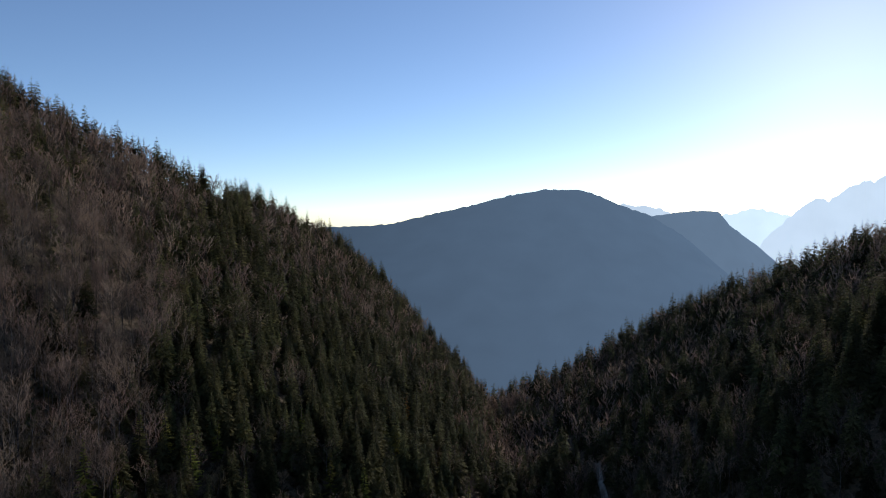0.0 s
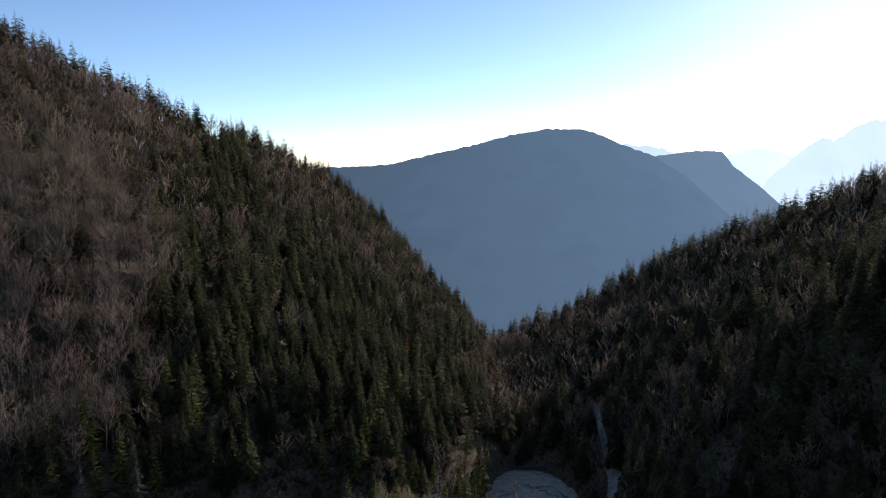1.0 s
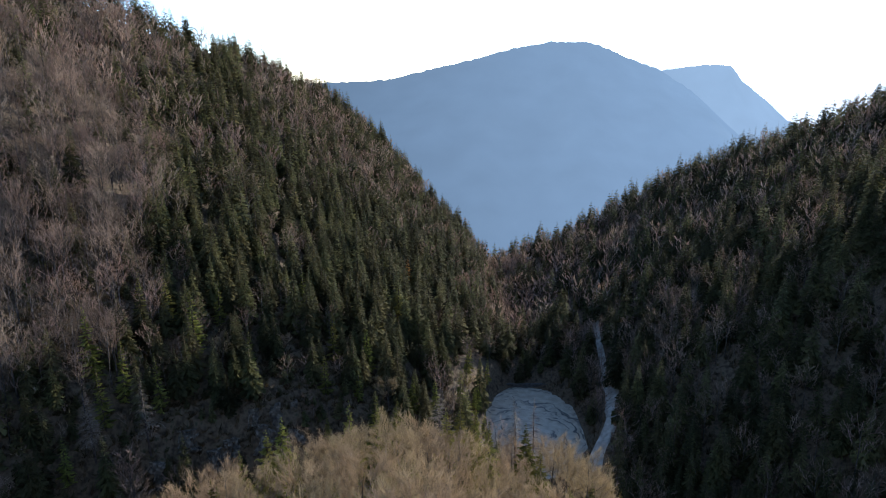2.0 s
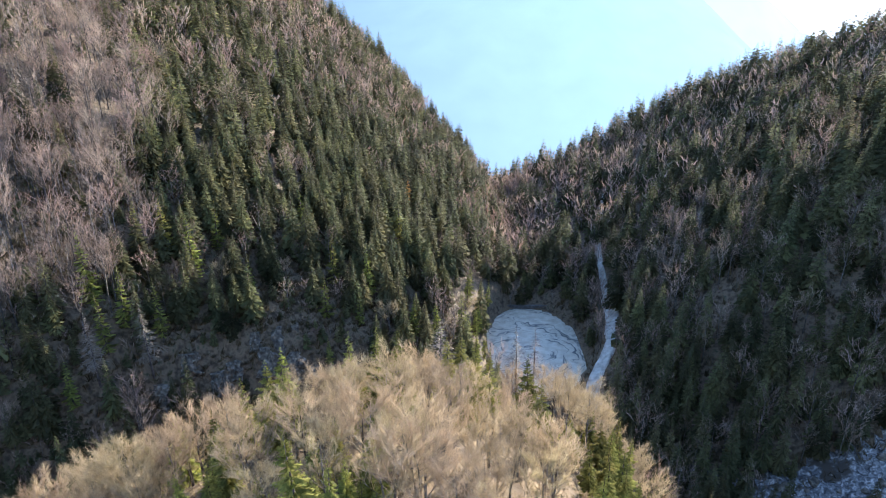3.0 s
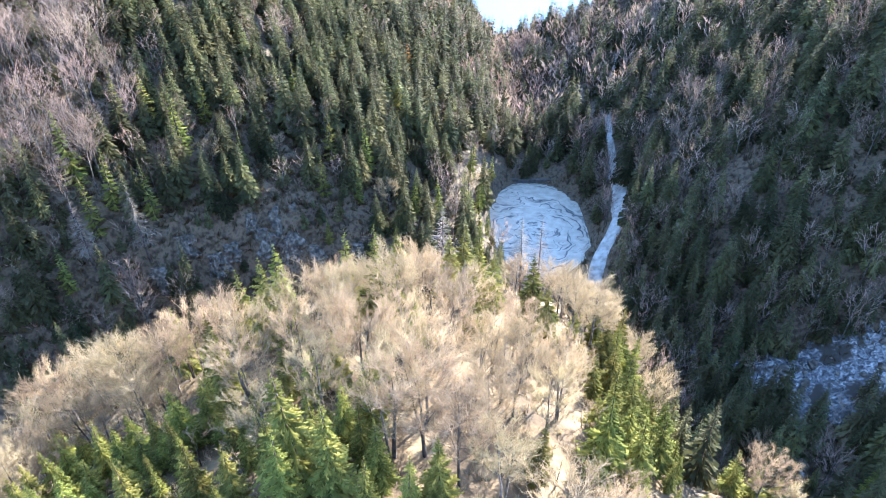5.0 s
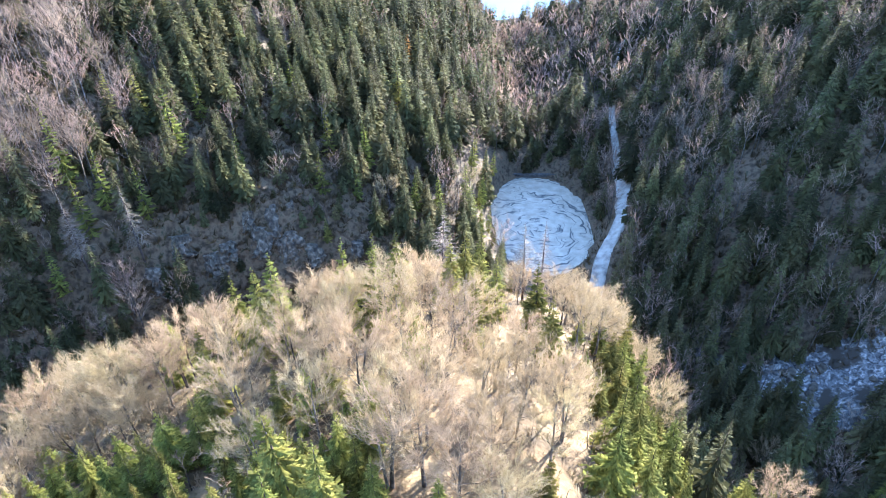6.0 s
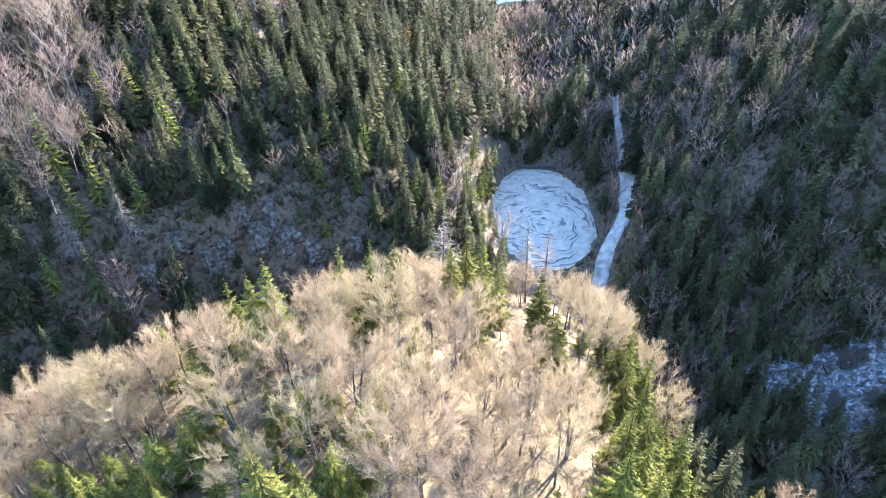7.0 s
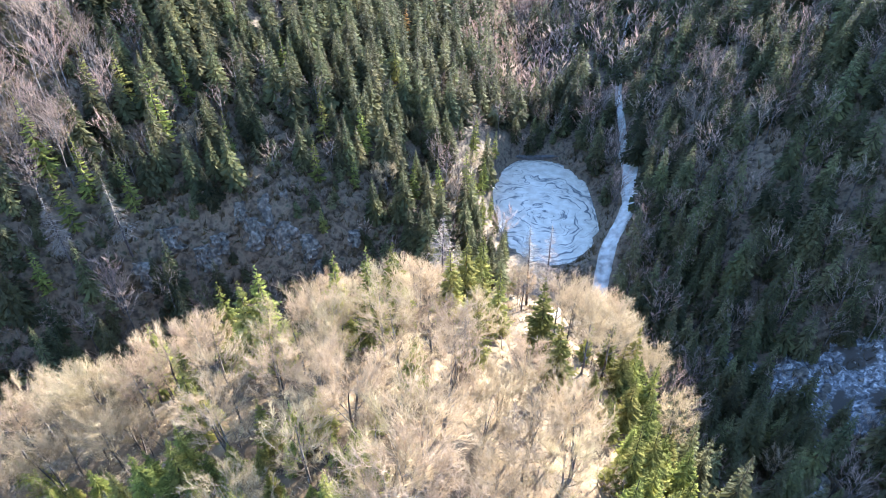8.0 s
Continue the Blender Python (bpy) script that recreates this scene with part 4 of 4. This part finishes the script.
def gaps_in(mat, scale, dark):
    """Breaks a surface up with wide patches of another, darker ground."""
    nt = mat.node_tree
    b = nt.nodes["Principled BSDF"]
    old = b.inputs["Base Color"].links[0].from_socket
    geo = nt.nodes.new("ShaderNodeNewGeometry")
    no = nt.nodes.new("ShaderNodeTexNoise")
    no.inputs["Scale"].default_value, no.inputs["Detail"].default_value = scale, 6
    nt.links.new(geo.outputs["Position"], no.inputs["Vector"])
    ramp = nt.nodes.new("ShaderNodeValToRGB")
    ramp.color_ramp.elements[0].position, ramp.color_ramp.elements[1].position = 0.5, 0.58
    nt.links.new(no.outputs["Fac"], ramp.inputs["Fac"])
    mix = nt.nodes.new("ShaderNodeMix")
    mix.data_type = "RGBA"
    mix.inputs[7].default_value = (*dark, 1)
    nt.links.new(ramp.outputs["Color"], mix.inputs["Factor"])
    nt.links.new(old, mix.inputs[6])
    nt.links.new(mix.outputs[2], b.inputs["Base Color"])


PATCHY.node_tree.nodes["Noise Texture"].inputs["Distortion"].default_value = 1.0
gaps_in(PATCHY, 0.14, (0.055, 0.046, 0.034))
for i, line in enumerate(STREAMS):
    ribbon("stream_bed", "rocky stream bed with patches of old snow", "stream bed", line, (20, 8, 5)[i], 0.2, PATCHY, 5 + i, 0.25)


# ---- stones ----
def boulder(seed, cuts=2):
    """A broken block of limestone: a rough lump with flattened faces."""
    rng = random.Random(seed)
    bm = bmesh.new()
    bmesh.ops.create_icosphere(bm, subdivisions=cuts, radius=1)
    planes = [(Vector((rng.gauss(0, 1), rng.gauss(0, 1), rng.gauss(0, 1))).normalized(), rng.uniform(0.55, 0.85)) for _ in range(7)]
    for v in bm.verts:
        for n, d in planes:
            over = v.co.dot(n) - d
            if over > 0:
                v.co -= n * over * 0.9
        v.co += Vector((rng.uniform(-1, 1), rng.uniform(-1, 1), rng.uniform(-1, 1))) * 0.05
    bmesh.ops.triangulate(bm, faces=bm.faces)
    me = bpy.data.meshes.new("boulder")
    bm.to_mesh(me)
    bm.free()
    me.materials.append(ROCK)
    return me


def build_stones():
    rng = random.Random(12)
    lumps = [boulder(300 + i) for i in range(6)]
    # blocks in the stream bed
    for line, count, wide in ((STREAMS[0], 110, 9.0), (STREAMS[1], 20, 3.0), (STREAMS[2], 25, 2.0)):
        for _ in range(count):
            i = rng.randrange(len(line) - 1)
            t = rng.random()
            x = line[i][0] + (line[i + 1][0] - line[i][0]) * t + rng.gauss(0, 0.55) * wide
            y = line[i][1] + (line[i + 1][1] - line[i][1]) * t + rng.gauss(0, 0.55) * wide
            r = rng.choice((0.5, 0.6, 0.8, 1.0, 1.6))
            ob = new("boulder", rng.choice(lumps))
            ob.matrix_basis = pose(x, y, float(land(x, y)) + 0.15 * r, rng.uniform(0, 40), rng.uniform(0, 40), rng.uniform(0, 360)) @ Matrix.Diagonal((r * rng.uniform(0.8, 1.4), r, r * 0.75, 1))
            tagged(ob, "grey limestone boulder in the stream bed", "boulder", "boulders in the stream")
    # crags above the gorge
    for k, (x, y, r, h) in enumerate(CRAGS):
        ob = new("crag", crag(400 + k, r * 1.3, h * 1.5))
        ob.matrix_basis = pose(x, y, float(land(x, y)) - 0.5 * h, -22, 0, rng.uniform(-40, 40))
        tagged(ob, "weathered grey limestone crag in the shaded gorge", "rock", "crags in the gorge")


def crag(seed, r, h):
    """A broken rock face: upright slabs cut by joints, with ledges and small steps."""
    rng = random.Random(seed)
    off = Vector((rng.uniform(0, 50), rng.uniform(0, 50), 0))
    planes = []
    for _ in range(16):
        w = rng.uniform(0, 6.28)
        planes.append((Vector((math.cos(w), math.sin(w), rng.uniform(-0.1, 0.45))).normalized(), rng.uniform(0.45, 0.95)))
    for _ in range(5):
        planes.append((Vector((rng.uniform(-0.4, 0.4), rng.uniform(-0.5, 0.2), 1)).normalized(), rng.uniform(0.5, 0.9)))
    bm = bmesh.new()
    bmesh.ops.create_icosphere(bm, subdivisions=4, radius=1)
    for v in bm.verts:
        c = v.co.copy()
        for n, d in planes:
            over = c.dot(n) - d
            if over > 0:
                c -= n * over
        p = Vector((c.x * r * 1.25, c.y * r * 0.75, c.z * h * 0.75))
        step = noise.cell(Vector((p.x * 0.55, p.y * 0.55, p.z * 0.3)) + off)
        small = noise.cell(Vector((p.x * 1.3, p.y * 1.3, p.z * 0.8)) + off * 2)
        fine = noise.noise(p * 1.7 + off)
        v.co = p + Vector((c.x, c.y, 0.15 * c.z)) * (0.28 * step + 0.14 * small + 0.2 * fine) * r
    bmesh.ops.triangulate(bm, faces=bm.faces)
    me = bpy.data.meshes.new("crag")
    bm.to_mesh(me)
    bm.free()
    me.materials.append(ROCK)
    return me


build_stones()


# ---- weir at the pond's far end ----
def build_weir():
    weir = new("weir")
    weir.matrix_basis = pose(POND[0], POND[1] + POND[4] + 0.9, POND[2])
    stone = material("weir_concrete", [(0.05, 0.047, 0.042), (0.13, 0.12, 0.105)], 0.8, 10, bump=0.3)

    def slab(name, x0, x1, y0, y1, z0, z1):
        bm = bmesh.new()
        bmesh.ops.create_cube(bm, size=1)
        for v in bm.verts:
            v.co = Vector((x0 if v.co.x < 0 else x1, y0 if v.co.y < 0 else y1, z0 if v.co.z < 0 else z1))
        bmesh.ops.bevel(bm, geom=bm.edges, offset=0.08, segments=1, affect="EDGES")
        bmesh.ops.triangulate(bm, faces=bm.faces)
        me = bpy.data.meshes.new(name)
        bm.to_mesh(me)
        bm.free()
        part(name, me, stone, weir)

    slab("wall", -19, 20, -0.5, 0.5, -2.0, 1.3)
    slab("capping", -19.3, 20.3, -0.7, 0.7, 1.3, 1.6)
    slab("step", -15, 17, 0.9, 2.4, -2.0, 0.3)
    tagged(weir, "low grey concrete weir across the end of the frozen pond", "weir")


build_weir()
